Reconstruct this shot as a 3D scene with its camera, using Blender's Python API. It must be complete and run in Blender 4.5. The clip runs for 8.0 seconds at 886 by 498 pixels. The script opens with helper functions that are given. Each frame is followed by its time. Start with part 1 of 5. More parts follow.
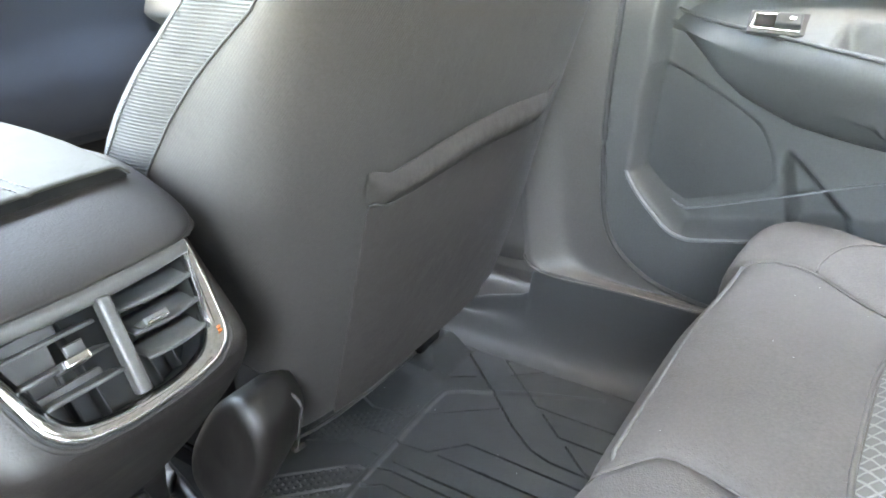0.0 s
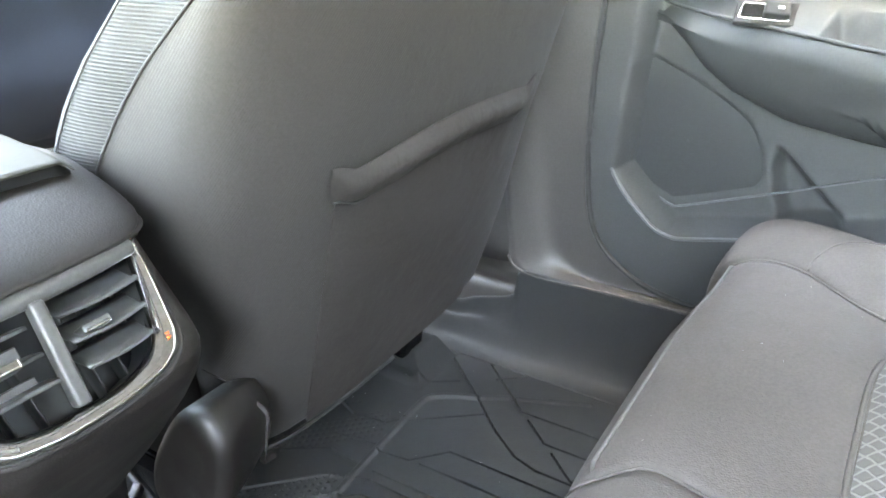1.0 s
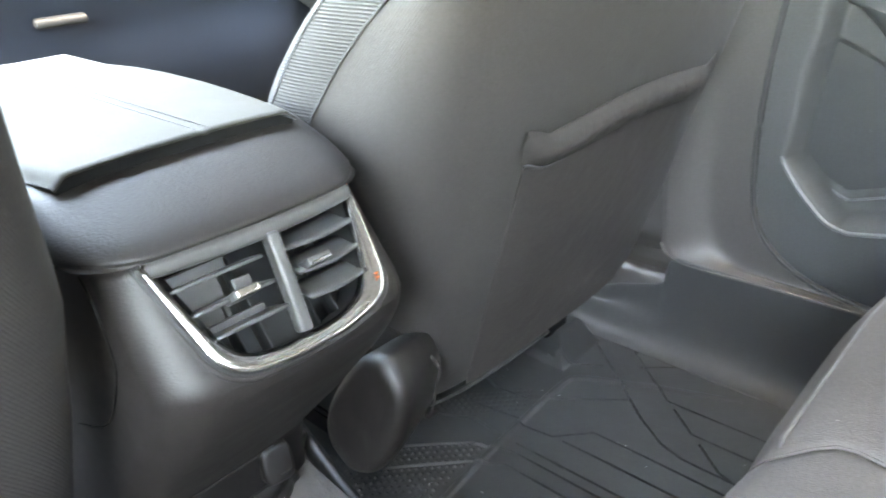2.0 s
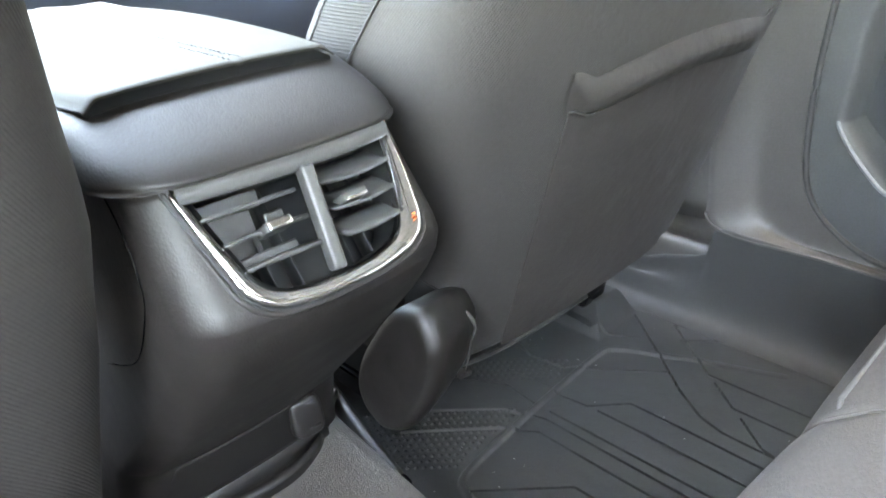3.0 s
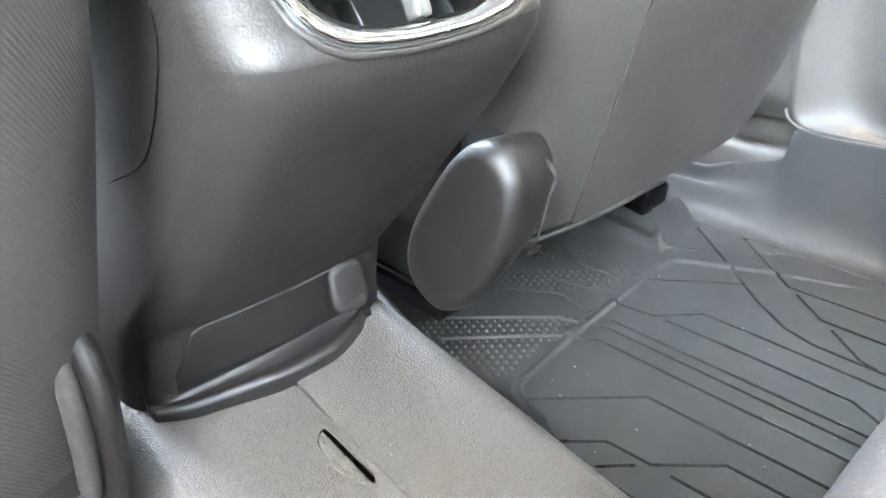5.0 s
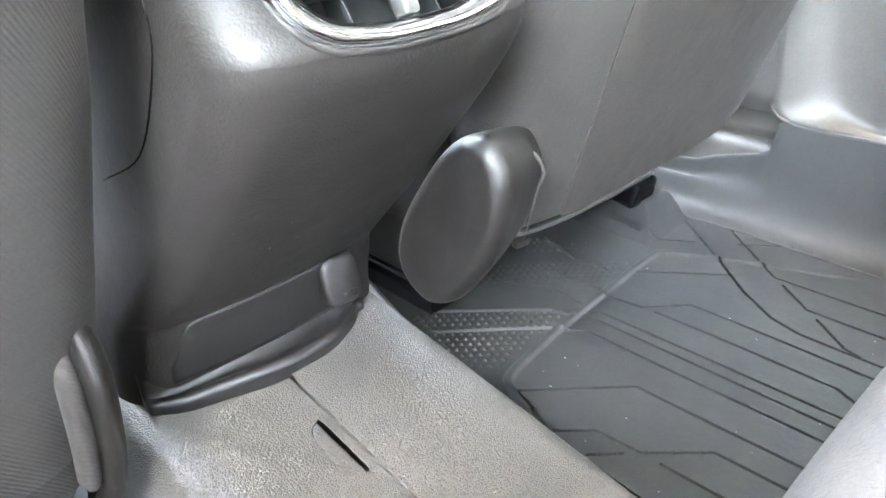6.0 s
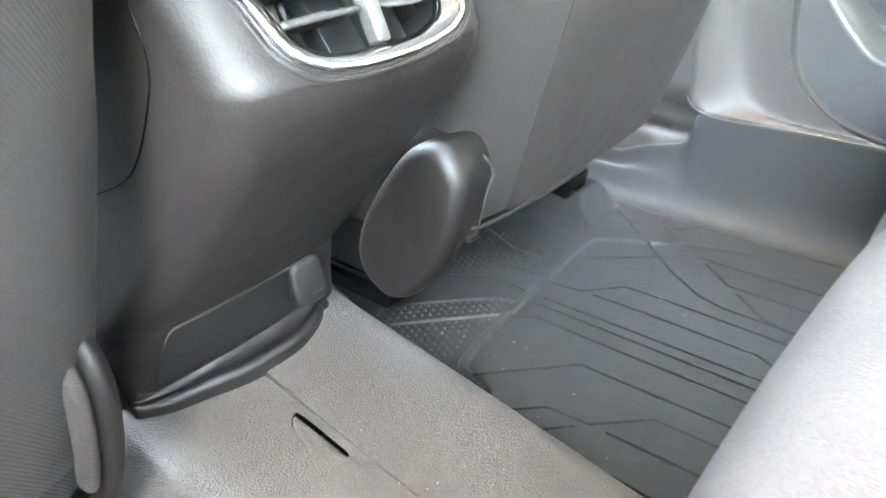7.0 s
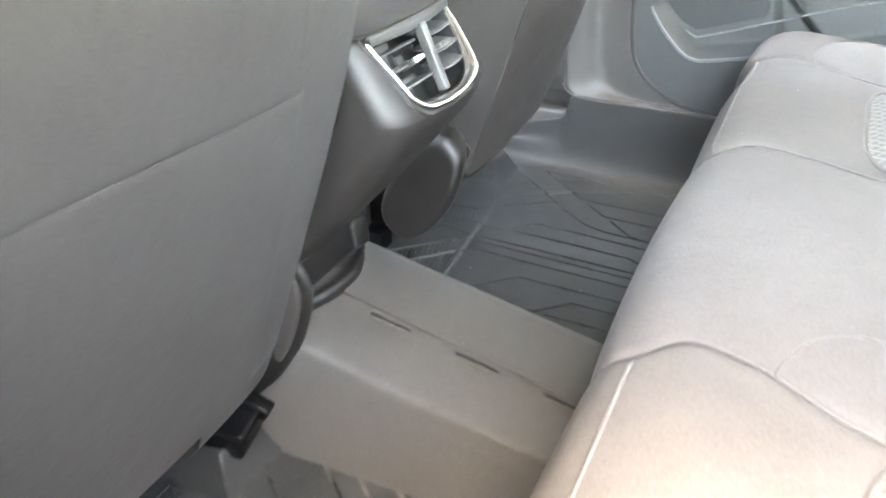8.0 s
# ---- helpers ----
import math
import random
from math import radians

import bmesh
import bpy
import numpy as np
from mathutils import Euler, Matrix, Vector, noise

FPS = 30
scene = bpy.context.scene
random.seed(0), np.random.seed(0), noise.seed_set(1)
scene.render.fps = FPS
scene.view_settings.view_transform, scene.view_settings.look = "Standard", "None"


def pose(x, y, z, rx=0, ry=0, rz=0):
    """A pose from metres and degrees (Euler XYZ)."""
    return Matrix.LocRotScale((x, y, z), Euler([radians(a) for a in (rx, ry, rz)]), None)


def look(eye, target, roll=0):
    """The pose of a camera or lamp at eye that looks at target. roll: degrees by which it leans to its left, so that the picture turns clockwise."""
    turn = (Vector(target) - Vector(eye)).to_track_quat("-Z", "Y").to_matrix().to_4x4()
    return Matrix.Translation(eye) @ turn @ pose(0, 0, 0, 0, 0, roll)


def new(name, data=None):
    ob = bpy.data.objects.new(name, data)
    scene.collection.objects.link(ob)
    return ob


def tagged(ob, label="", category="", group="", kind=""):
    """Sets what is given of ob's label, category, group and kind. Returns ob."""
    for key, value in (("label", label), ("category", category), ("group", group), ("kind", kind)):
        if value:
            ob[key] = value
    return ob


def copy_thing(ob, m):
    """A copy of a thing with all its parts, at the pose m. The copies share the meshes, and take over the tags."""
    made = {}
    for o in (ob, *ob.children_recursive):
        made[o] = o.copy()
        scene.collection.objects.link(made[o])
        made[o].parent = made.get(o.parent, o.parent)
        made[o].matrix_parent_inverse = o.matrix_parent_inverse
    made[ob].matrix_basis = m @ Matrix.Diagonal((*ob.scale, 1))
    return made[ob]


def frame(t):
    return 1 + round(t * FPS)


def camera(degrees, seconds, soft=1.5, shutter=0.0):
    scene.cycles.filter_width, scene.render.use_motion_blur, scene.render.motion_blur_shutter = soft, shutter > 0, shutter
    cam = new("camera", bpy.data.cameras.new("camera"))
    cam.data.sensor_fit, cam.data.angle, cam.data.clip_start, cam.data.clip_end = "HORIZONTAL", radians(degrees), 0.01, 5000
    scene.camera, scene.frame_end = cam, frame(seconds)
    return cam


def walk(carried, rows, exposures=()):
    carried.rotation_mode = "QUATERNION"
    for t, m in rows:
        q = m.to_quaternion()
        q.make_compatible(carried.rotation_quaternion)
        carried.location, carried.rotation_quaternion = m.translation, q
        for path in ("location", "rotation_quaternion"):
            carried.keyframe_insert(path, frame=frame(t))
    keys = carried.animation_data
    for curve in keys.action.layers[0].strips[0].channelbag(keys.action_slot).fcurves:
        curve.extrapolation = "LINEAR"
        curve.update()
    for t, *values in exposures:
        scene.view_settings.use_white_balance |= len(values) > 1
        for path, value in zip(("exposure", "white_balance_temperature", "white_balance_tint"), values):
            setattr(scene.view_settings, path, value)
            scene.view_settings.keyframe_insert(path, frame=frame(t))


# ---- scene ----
cam = camera(62.1, 8.0, soft=1.7, shutter=0.4)
PATH = [
    (0, (0.086, -0.187, 0.654), (-0.937, 1.281, -0.24), -2.5),
    (0.5, (0.078, -0.16, 0.642), (-0.934, 1.317, -0.248), -2.9),
    (1, (0.086, -0.155, 0.638), (-0.927, 1.322, -0.251), -2.7),
    (1.5, (0.079, -0.176, 0.63), (-1.015, 1.242, -0.259), -2.4),
    (2, (0.056, -0.209, 0.623), (-1.191, 1.083, -0.258), -3.3),
    (2.2, (0.053, -0.211, 0.618), (-1.228, 1.048, -0.26), -3.7),
    (3.3, (0.038, -0.203, 0.55), (-1.26, 1.007, -0.373), -3.3),
    (3.5, (0.012, -0.197, 0.493), (-1.281, 1.015, -0.435), -3.2),
    (4, (-0.034, -0.206, 0.45), (-1.318, 0.996, -0.502), -2.3),
    (4.5, (-0.031, -0.209, 0.453), (-1.322, 0.978, -0.508), -2.2),
    (6, (-0.019, -0.216, 0.458), (-1.287, 0.983, -0.518), -2.5),
    (6.5, (-0.019, -0.219, 0.457), (-1.264, 1.003, -0.522), -2.6),
    (7, (-0.012, -0.254, 0.483), (-1.132, 1.064, -0.522), -2.0),
    (7.5, (0.011, -0.387, 0.557), (-0.898, 1.079, -0.455), -1.1),
    (8, (0.025, -0.567, 0.63), (-0.744, 0.929, -0.452), -0.6),
]
EXPOSURE = [(0, 7.62, 10200, 6), (2.2, 7.55, 10300, 6), (3.5, 8.05, 10400, 6), (4.0, 8.6, 10600, 6), (6.5, 9.0, 10600, 6), (7.0, 8.8, 10600, 6), (7.5, 8.48, 11000, 6), (8, 8.17, 10700, 6)]
walk(cam, [(t, look(eye, target, roll)) for t, eye, target, roll in PATH], EXPOSURE)

# ---- world, sun ----
SUN_ELEVATION, SUN_AZIMUTH = 72.0, -60.0   # azimuth: degrees from +x towards +y, the side the sun stands on
world = bpy.data.worlds.new("world")
scene.world = world
world.use_nodes = True
wn = world.node_tree
wn.nodes.clear()
sky = wn.nodes.new("ShaderNodeTexSky")
sky.sky_type = "NISHITA"
sky.sun_disc = False
sky.dust_density = 1.0
sky.sun_elevation = radians(SUN_ELEVATION)
sky.sun_rotation = radians(90 - SUN_AZIMUTH)
sky_bg = wn.nodes.new("ShaderNodeBackground")
sky_bg.inputs["Strength"].default_value = 0.12
sky_out = wn.nodes.new("ShaderNodeOutputWorld")
wn.links.new(sky.outputs["Color"], sky_bg.inputs["Color"])
wn.links.new(sky_bg.outputs["Background"], sky_out.inputs["Surface"])

sun_data = bpy.data.lights.new("sun", "SUN")
sun_data.energy = 0.2
sun_data.angle = radians(40)
sun_data.color = (1.0, 0.97, 0.93)
sun = new("sun", sun_data)
ca, ce = radians(SUN_AZIMUTH), radians(SUN_ELEVATION)
sun.matrix_world = look((math.cos(ca) * math.cos(ce) * 9, math.sin(ca) * math.cos(ce) * 9, math.sin(ce) * 9), (0, 0, 0))


# ---- materials ----
def material(name, base, rough, metal=0.0, grain=(), mottle=0.15, mottle_scale=9.0, sheen=0.0, coat=0.0, spec=0.5, rough_var=0.08):
    """grain: (kind, size in metres, height in metres) bump layers; mottle: slow variation of the colour."""
    m = bpy.data.materials.new(name)
    m.use_nodes = True
    nt = m.node_tree
    bsdf = nt.nodes["Principled BSDF"]
    bsdf.inputs["Metallic"].default_value = metal
    bsdf.inputs["Roughness"].default_value = rough
    bsdf.inputs["Specular IOR Level"].default_value = spec
    bsdf.inputs["Sheen Weight"].default_value = sheen
    bsdf.inputs["Sheen Roughness"].default_value = 0.6
    bsdf.inputs["Coat Weight"].default_value = coat
    tc = nt.nodes.new("ShaderNodeTexCoord")
    big = nt.nodes.new("ShaderNodeTexNoise")
    big.inputs["Scale"].default_value = mottle_scale
    big.inputs["Detail"].default_value = 6.0
    big.inputs["Roughness"].default_value = 0.65
    nt.links.new(tc.outputs["Object"], big.inputs["Vector"])
    ramp = nt.nodes.new("ShaderNodeMapRange")
    ramp.inputs["From Min"].default_value = 0.3
    ramp.inputs["From Max"].default_value = 0.7
    ramp.inputs["To Min"].default_value = 1.0 - mottle
    ramp.inputs["To Max"].default_value = 1.0 + mottle
    nt.links.new(big.outputs["Fac"], ramp.inputs["Value"])
    fine = nt.nodes.new("ShaderNodeTexNoise")
    fine.inputs["Scale"].default_value = 420.0
    fine.inputs["Detail"].default_value = 2.0
    nt.links.new(tc.outputs["Object"], fine.inputs["Vector"])
    fr = nt.nodes.new("ShaderNodeMapRange")
    fr.inputs["From Min"].default_value = 0.3
    fr.inputs["From Max"].default_value = 0.7
    fr.inputs["To Min"].default_value = 0.9
    fr.inputs["To Max"].default_value = 1.1
    nt.links.new(fine.outputs["Fac"], fr.inputs["Value"])
    mul = nt.nodes.new("ShaderNodeMath")
    mul.operation = "MULTIPLY"
    nt.links.new(ramp.outputs["Result"], mul.inputs[0])
    nt.links.new(fr.outputs["Result"], mul.inputs[1])
    col = nt.nodes.new("ShaderNodeVectorMath")
    col.operation = "SCALE"
    col.inputs[0].default_value = base
    nt.links.new(mul.outputs["Value"], col.inputs["Scale"])
    nt.links.new(col.outputs["Vector"], bsdf.inputs["Base Color"])
    rr = nt.nodes.new("ShaderNodeMapRange")
    rr.inputs["From Min"].default_value = 0.3
    rr.inputs["From Max"].default_value = 0.7
    rr.inputs["To Min"].default_value = max(0.02, rough - rough_var)
    rr.inputs["To Max"].default_value = min(1.0, rough + rough_var)
    nt.links.new(big.outputs["Fac"], rr.inputs["Value"])
    nt.links.new(rr.outputs["Result"], bsdf.inputs["Roughness"])
    last = None
    for kind, size, height, *turn in grain:
        mp = nt.nodes.new("ShaderNodeMapping")
        nt.links.new(tc.outputs["Object"], mp.inputs["Vector"])
        if turn:
            mp.inputs["Rotation"].default_value = [radians(a) for a in turn]
        if kind == "noise":
            tx = nt.nodes.new("ShaderNodeTexNoise")
            tx.inputs["Scale"].default_value = 1.0 / size
            tx.inputs["Detail"].default_value = 3.0
            out = tx.outputs["Fac"]
        elif kind == "leather":
            tx = nt.nodes.new("ShaderNodeTexVoronoi")
            tx.feature = "DISTANCE_TO_EDGE"
            tx.inputs["Scale"].default_value = 1.0 / size
            flat = nt.nodes.new("ShaderNodeMapRange")
            flat.interpolation_type = "SMOOTHSTEP"
            flat.inputs["From Max"].default_value = 0.22
            nt.links.new(tx.outputs["Distance"], flat.inputs["Value"])
            out = flat.outputs["Result"]
        elif kind == "cells":
            tx = nt.nodes.new("ShaderNodeTexVoronoi")
            tx.feature = "SMOOTH_F1"
            tx.inputs["Scale"].default_value = 1.0 / size
            out = tx.outputs["Distance"]
        else:
            tx = nt.nodes.new("ShaderNodeTexWave")
            tx.wave_type = "BANDS"
            tx.bands_direction = "Z"
            tx.inputs["Scale"].default_value = 0.314 / size
            tx.inputs["Distortion"].default_value = 0.0
            out = tx.outputs["Fac"]
        nt.links.new(mp.outputs["Vector"], tx.inputs["Vector"])
        b = nt.nodes.new("ShaderNodeBump")
        b.inputs["Distance"].default_value = height
        b.inputs["Strength"].default_value = 1.0
        nt.links.new(out, b.inputs["Height"])
        if last:
            nt.links.new(last.outputs["Normal"], b.inputs["Normal"])
        last = b
    if last:
        nt.links.new(last.outputs["Normal"], bsdf.inputs["Normal"])
    return m


LEATHER_GRAIN = (("leather", 0.0012, 0.00006), ("noise", 0.001, 0.00008))
FINE_GRAIN = (("cells", 0.0011, 0.00012), ("noise", 0.003, 0.0001), ("noise", 0.02, 0.0005))
PLASTIC = material("grained_black_plastic", (0.017, 0.0143, 0.0135), 0.52, grain=(("cells", 0.0012, 0.00016), ("noise", 0.0028, 0.00012), ("noise", 0.02, 0.0004)), mottle=0.12, spec=0.37)
PLASTIC_SMOOTH = material("satin_black_plastic", (0.028, 0.0275, 0.0275), 0.36, grain=(("noise", 0.0012, 0.00006),), mottle=0.1)
PLASTIC_LEATHER = material("leather_grained_plastic", (0.0105, 0.009, 0.0086), 0.36, grain=(("leather", 0.0013, 0.00012), ("noise", 0.0012, 0.00008)), mottle=0.1)
SHIELD = material("matt_black_shield_plastic", (0.0095, 0.0085, 0.0082), 0.48, grain=(("leather", 0.0013, 0.0001), ("noise", 0.0012, 0.00008)), spec=0.3)
TRIM = material("brown_black_trim_plastic", (0.045, 0.0405, 0.039), 0.48, grain=FINE_GRAIN, mottle=0.1)
DOOR_PLASTIC = material("door_panel_plastic", (0.043, 0.0445, 0.046), 0.56, grain=LEATHER_GRAIN, mottle=0.12, spec=0.4)
DOOR_DARK = material("dark_switch_plastic", (0.022, 0.023, 0.0245), 0.62, mottle=0.1, spec=0.2)
SWITCH_WELL = material("black_switch_well", (0.006, 0.006, 0.0065), 0.7, mottle=0.1, spec=0.1)
GRILLE = material("speaker_grille_mesh", (0.025, 0.0265, 0.028), 0.6, grain=(("cells", 0.0011, 0.0003),), mottle=0.06)
GLOSS_BLACK = material("gloss_black_plastic", (0.004, 0.004, 0.0045), 0.1, mottle=0.1, spec=0.1)
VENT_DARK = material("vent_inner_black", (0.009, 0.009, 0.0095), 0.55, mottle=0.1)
SLAT = material("vent_slat_plastic", (0.05, 0.05, 0.05), 0.4, grain=(("noise", 0.006, 0.0001),))
DIVIDER = material("vent_divider_silver_paint", (0.055, 0.053, 0.052), 0.4, mottle=0.05)
CHROME = material("chrome", (0.82, 0.82, 0.83), 0.09, metal=1.0, mottle=0.02, rough_var=0.03)
TWILL = material("twill_seat_fabric", (0.0262, 0.0225, 0.0213), 0.85, grain=(("wave", 0.0017, 0.00011, -42, 35, 0), ("noise", 0.0016, 0.0002), ("noise", 0.006, 0.0003), ("noise", 0.03, 0.0008)), sheen=0.02, spec=0.25)
RIBBED = material("ribbed_seat_fabric", (0.03, 0.028, 0.0275), 0.85, grain=(("wave", 0.0026, 0.0006, 8, 0, 0), ("noise", 0.03, 0.0008)), sheen=0.02, spec=0.25)
BACK_VINYL = material("smooth_back_panel_fabric", (0.0315, 0.027, 0.0256), 0.8, grain=(("noise", 0.0012, 0.0002), ("noise", 0.03, 0.002)), spec=0.2)
CUSHION = material("charcoal_knit_cushion", (0.068, 0.0587, 0.055), 0.82, grain=(("cells", 0.0013, 0.0003), ("noise", 0.03, 0.0012)), sheen=0.02, spec=0.2)
PIPING = material("grey_piping", (0.085, 0.078, 0.075), 0.6, grain=(("noise", 0.001, 0.0002),))
THREAD = material("seam_thread", (0.02, 0.018, 0.0175), 0.8)
LID_LEATHER = material("pale_leatherette", (0.034, 0.031, 0.0262), 0.72, grain=LEATHER_GRAIN, mottle=0.05, spec=0.2)
BENCH_THREAD = material("bench_seam_thread", (0.066, 0.057, 0.053), 0.8)
LID_THREAD = material("pale_lid_thread", (0.07, 0.069, 0.068), 0.8)
# Shade below the lid's rim is put into this near-black colour.
LID_SHADE = material("shaded_lid_edge", (0.008, 0.0078, 0.0078), 0.7, grain=LEATHER_GRAIN, spec=0.15)
RUBBER = material("black_rubber_liner", (0.0185, 0.019, 0.02), 0.64, grain=(("noise", 0.0015, 0.0002), ("noise", 0.02, 0.0008)), mottle=0.22, mottle_scale=14.0)
HUMP_VINYL = material("grained_grey_liner", (0.062, 0.056, 0.052), 0.42, grain=(("leather", 0.0019, 0.0005), ("noise", 0.002, 0.0004)), mottle=0.1, mottle_scale=12.0)
CARPET = material("black_carpet", (0.03, 0.03, 0.03), 0.95, grain=(("noise", 0.0025, 0.002),), mottle=0.3, mottle_scale=40.0)
HEADLINER = material("grey_headliner", (0.32, 0.31, 0.295), 0.9, grain=(("noise", 0.002, 0.0003),))
PAINT = material("dark_blue_car_paint", (0.04, 0.06, 0.1), 0.25, coat=0.5)
# The dark blue of the hazy shade up front is put into this colour.
DASH = material("shade_blue_dashboard_plastic", (0.014, 0.022, 0.036), 0.55, grain=LEATHER_GRAIN)
GROUND = material("grey_asphalt", (0.1, 0.098, 0.095), 0.9, grain=(("noise", 0.02, 0.004),), mottle=0.2, mottle_scale=2.0)
ORANGE_GLINT = material("orange_glint", (0.75, 0.16, 0.03), 0.4)
WHITE_MARK = material("white_print", (0.75, 0.76, 0.78), 0.6)
# Paler than the door panel: the highlight along its edges is put into the colour.
DOOR_EDGE_LIT = material("lit_door_edge", (0.085, 0.09, 0.094), 0.35, grain=(("noise", 0.001, 0.00005),))
# Console plastic again, with the shade low on the console put into its colour.
KICK_SHADE = material("shaded_kick_plastic", (0.0105, 0.0097, 0.0097), 0.34, grain=(("leather", 0.0011, 0.00006), ("noise", 0.0009, 0.00005)), mottle=0.1)
LINT = material("white_lint", (0.3, 0.3, 0.29), 0.9)


def net_fabric(name, ground, thread, pitch):
    """A fabric with a raised diamond net of paler thread over a darker ground."""
    m = bpy.data.materials.new(name)
    m.use_nodes = True
    nt = m.node_tree
    bsdf = nt.nodes["Principled BSDF"]
    bsdf.inputs["Roughness"].default_value = 0.85
    bsdf.inputs["Specular IOR Level"].default_value = 0.2
    tc = nt.nodes.new("ShaderNodeTexCoord")
    mp = nt.nodes.new("ShaderNodeMapping")
    mp.inputs["Rotation"].default_value = (0, 0, radians(42))
    nt.links.new(tc.outputs["Object"], mp.inputs["Vector"])
    lines = nt.nodes.new("ShaderNodeMath")
    lines.operation = "MAXIMUM"
    for k, way in enumerate(("X", "Y")):
        w = nt.nodes.new("ShaderNodeTexWave")
        w.wave_type = "BANDS"
        w.bands_direction = way
        w.inputs["Scale"].default_value = 0.314 / pitch
        w.inputs["Distortion"].default_value = 0.6
        w.inputs["Detail"].default_value = 1.0
        w.inputs["Detail Scale"].default_value = 3.0
        nt.links.new(mp.outputs["Vector"], w.inputs["Vector"])
        nt.links.new(w.outputs["Fac"], lines.inputs[k])
    edge = nt.nodes.new("ShaderNodeMapRange")
    edge.interpolation_type = "SMOOTHSTEP"
    edge.inputs["From Min"].default_value = 0.84
    edge.inputs["From Max"].default_value = 0.97
    nt.links.new(lines.outputs["Value"], edge.inputs["Value"])
    mix = nt.nodes.new("ShaderNodeMixRGB")
    mix.inputs["Color1"].default_value = (*ground, 1)
    mix.inputs["Color2"].default_value = (*thread, 1)
    nt.links.new(edge.outputs["Result"], mix.inputs["Fac"])
    nt.links.new(mix.outputs["Color"], bsdf.inputs["Base Color"])
    weave = nt.nodes.new("ShaderNodeTexNoise")
    weave.inputs["Scale"].default_value = 900.0
    nt.links.new(tc.outputs["Object"], weave.inputs["Vector"])
    b1 = nt.nodes.new("ShaderNodeBump")
    b1.inputs["Distance"].default_value = 0.0003
    nt.links.new(weave.outputs["Fac"], b1.inputs["Height"])
    b2 = nt.nodes.new("ShaderNodeBump")
    b2.inputs["Distance"].default_value = 0.0008
    nt.links.new(edge.outputs["Result"], b2.inputs["Height"])
    nt.links.new(b1.outputs["Normal"], b2.inputs["Normal"])
    nt.links.new(b2.outputs["Normal"], bsdf.inputs["Normal"])
    return m


INSERT = net_fabric("quilted_insert_fabric", (0.085, 0.08, 0.076), (0.15, 0.141, 0.134), 0.009)
GLASS = bpy.data.materials.new("window_glass")
GLASS.use_nodes = True
glass_bsdf = GLASS.node_tree.nodes["Principled BSDF"]
glass_bsdf.inputs["Base Color"].default_value = (0.9, 0.96, 0.95, 1)
glass_bsdf.inputs["Transmission Weight"].default_value = 1.0
glass_bsdf.inputs["Roughness"].default_value = 0.0
glass_bsdf.inputs["IOR"].default_value = 1.02


# ---- mesh helpers ----
def empty(name, place, label, category, group="", kind=""):
    ob = new(name)
    ob.empty_display_size = 0.05
    ob.location = place
    return tagged(ob, label, category, group, kind)


def mesh_of(name, verts, faces, mat_, smooth=True):
    me = bpy.data.meshes.new(name)
    me.from_pydata([tuple(map(float, v)) for v in verts], [], faces)
    me.update()
    bm = bmesh.new()
    bm.from_mesh(me)
    bmesh.ops.recalc_face_normals(bm, faces=bm.faces)
    bm.to_mesh(me)
    bm.free()
    if smooth:
        me.polygons.foreach_set("use_smooth", [True] * len(me.polygons))
    me.materials.append(mat_)
    return me


def part(name, me, parent=None, label=""):
    """Links a mesh, whose points are in the world's metres, as one object; under a parent it keeps its place."""
    ob = new(name, me)
    if parent:
        ob.parent = parent
        if parent.type == "EMPTY":
            ob.matrix_parent_inverse = Matrix.Translation(-parent.location)
    if label:
        tagged(ob, label)
    return ob


def quads(nu, nv, wrap_u=False, wrap_v=False):
    out = []
    for i in range(nu if wrap_u else nu - 1):
        for j in range(nv if wrap_v else nv - 1):
            a, b = i, (i + 1) % nu
            c, d = j, (j + 1) % nv
            out.append((a * nv + c, b * nv + c, b * nv + d, a * nv + d))
    return out


def sheet(name, grid, mat_, wrap_v=False, cap=False, smooth=True):
    """A surface from a grid of points (nu, nv, 3); cap closes both ends of a wrapped sheet."""
    g = np.asarray(grid, float)
    nu, nv = g.shape[:2]
    faces = quads(nu, nv, False, wrap_v)
    if cap:
        faces += [tuple(range(nv)), tuple(reversed(range((nu - 1) * nv, nu * nv)))]
    return mesh_of(name, g.reshape(-1, 3), faces, mat_, smooth)


def slab(name, grid, back, mat_):
    """A closed body: the front sheet and the same sheet moved by back, joined round the rim."""
    g = np.asarray(grid, float)
    nu, nv = g.shape[:2]
    n = nu * nv
    verts = np.concatenate([g.reshape(-1, 3), (g + np.asarray(back, float)).reshape(-1, 3)])
    f = quads(nu, nv)
    faces = f + [tuple(n + k for k in reversed(q)) for q in f]
    rim = [i * nv for i in range(nu)] + [(nu - 1) * nv + j for j in range(1, nv)] + [i * nv + nv - 1 for i in range(nu - 2, -1, -1)] + [j for j in range(nv - 2, 0, -1)]
    for k in range(len(rim)):
        a, b = rim[k], rim[(k + 1) % len(rim)]
        faces.append((a, b, n + b, n + a))
    return mesh_of(name, verts, faces, mat_)


def smooth_path(points, steps=8, closed=False):
    """Catmull-Rom curve through the points."""
    p = np.asarray(points, float)
    n = len(p)
    out = []
    for i in range(n if closed else n - 1):
        a, b = p[i], p[(i + 1) % n]
        z = p[(i - 1) % n] if closed or i else 2 * a - b
        c = p[(i + 2) % n] if closed or i + 2 < n else 2 * b - a
        for k in range(steps):
            t = k / steps
            out.append(0.5 * (2 * a + (b - z) * t + (2 * z - 5 * a + 4 * b - c) * t * t + (3 * a - z - 3 * b + c) * t ** 3))
    if not closed:
        out.append(p[-1])
    return np.array(out)


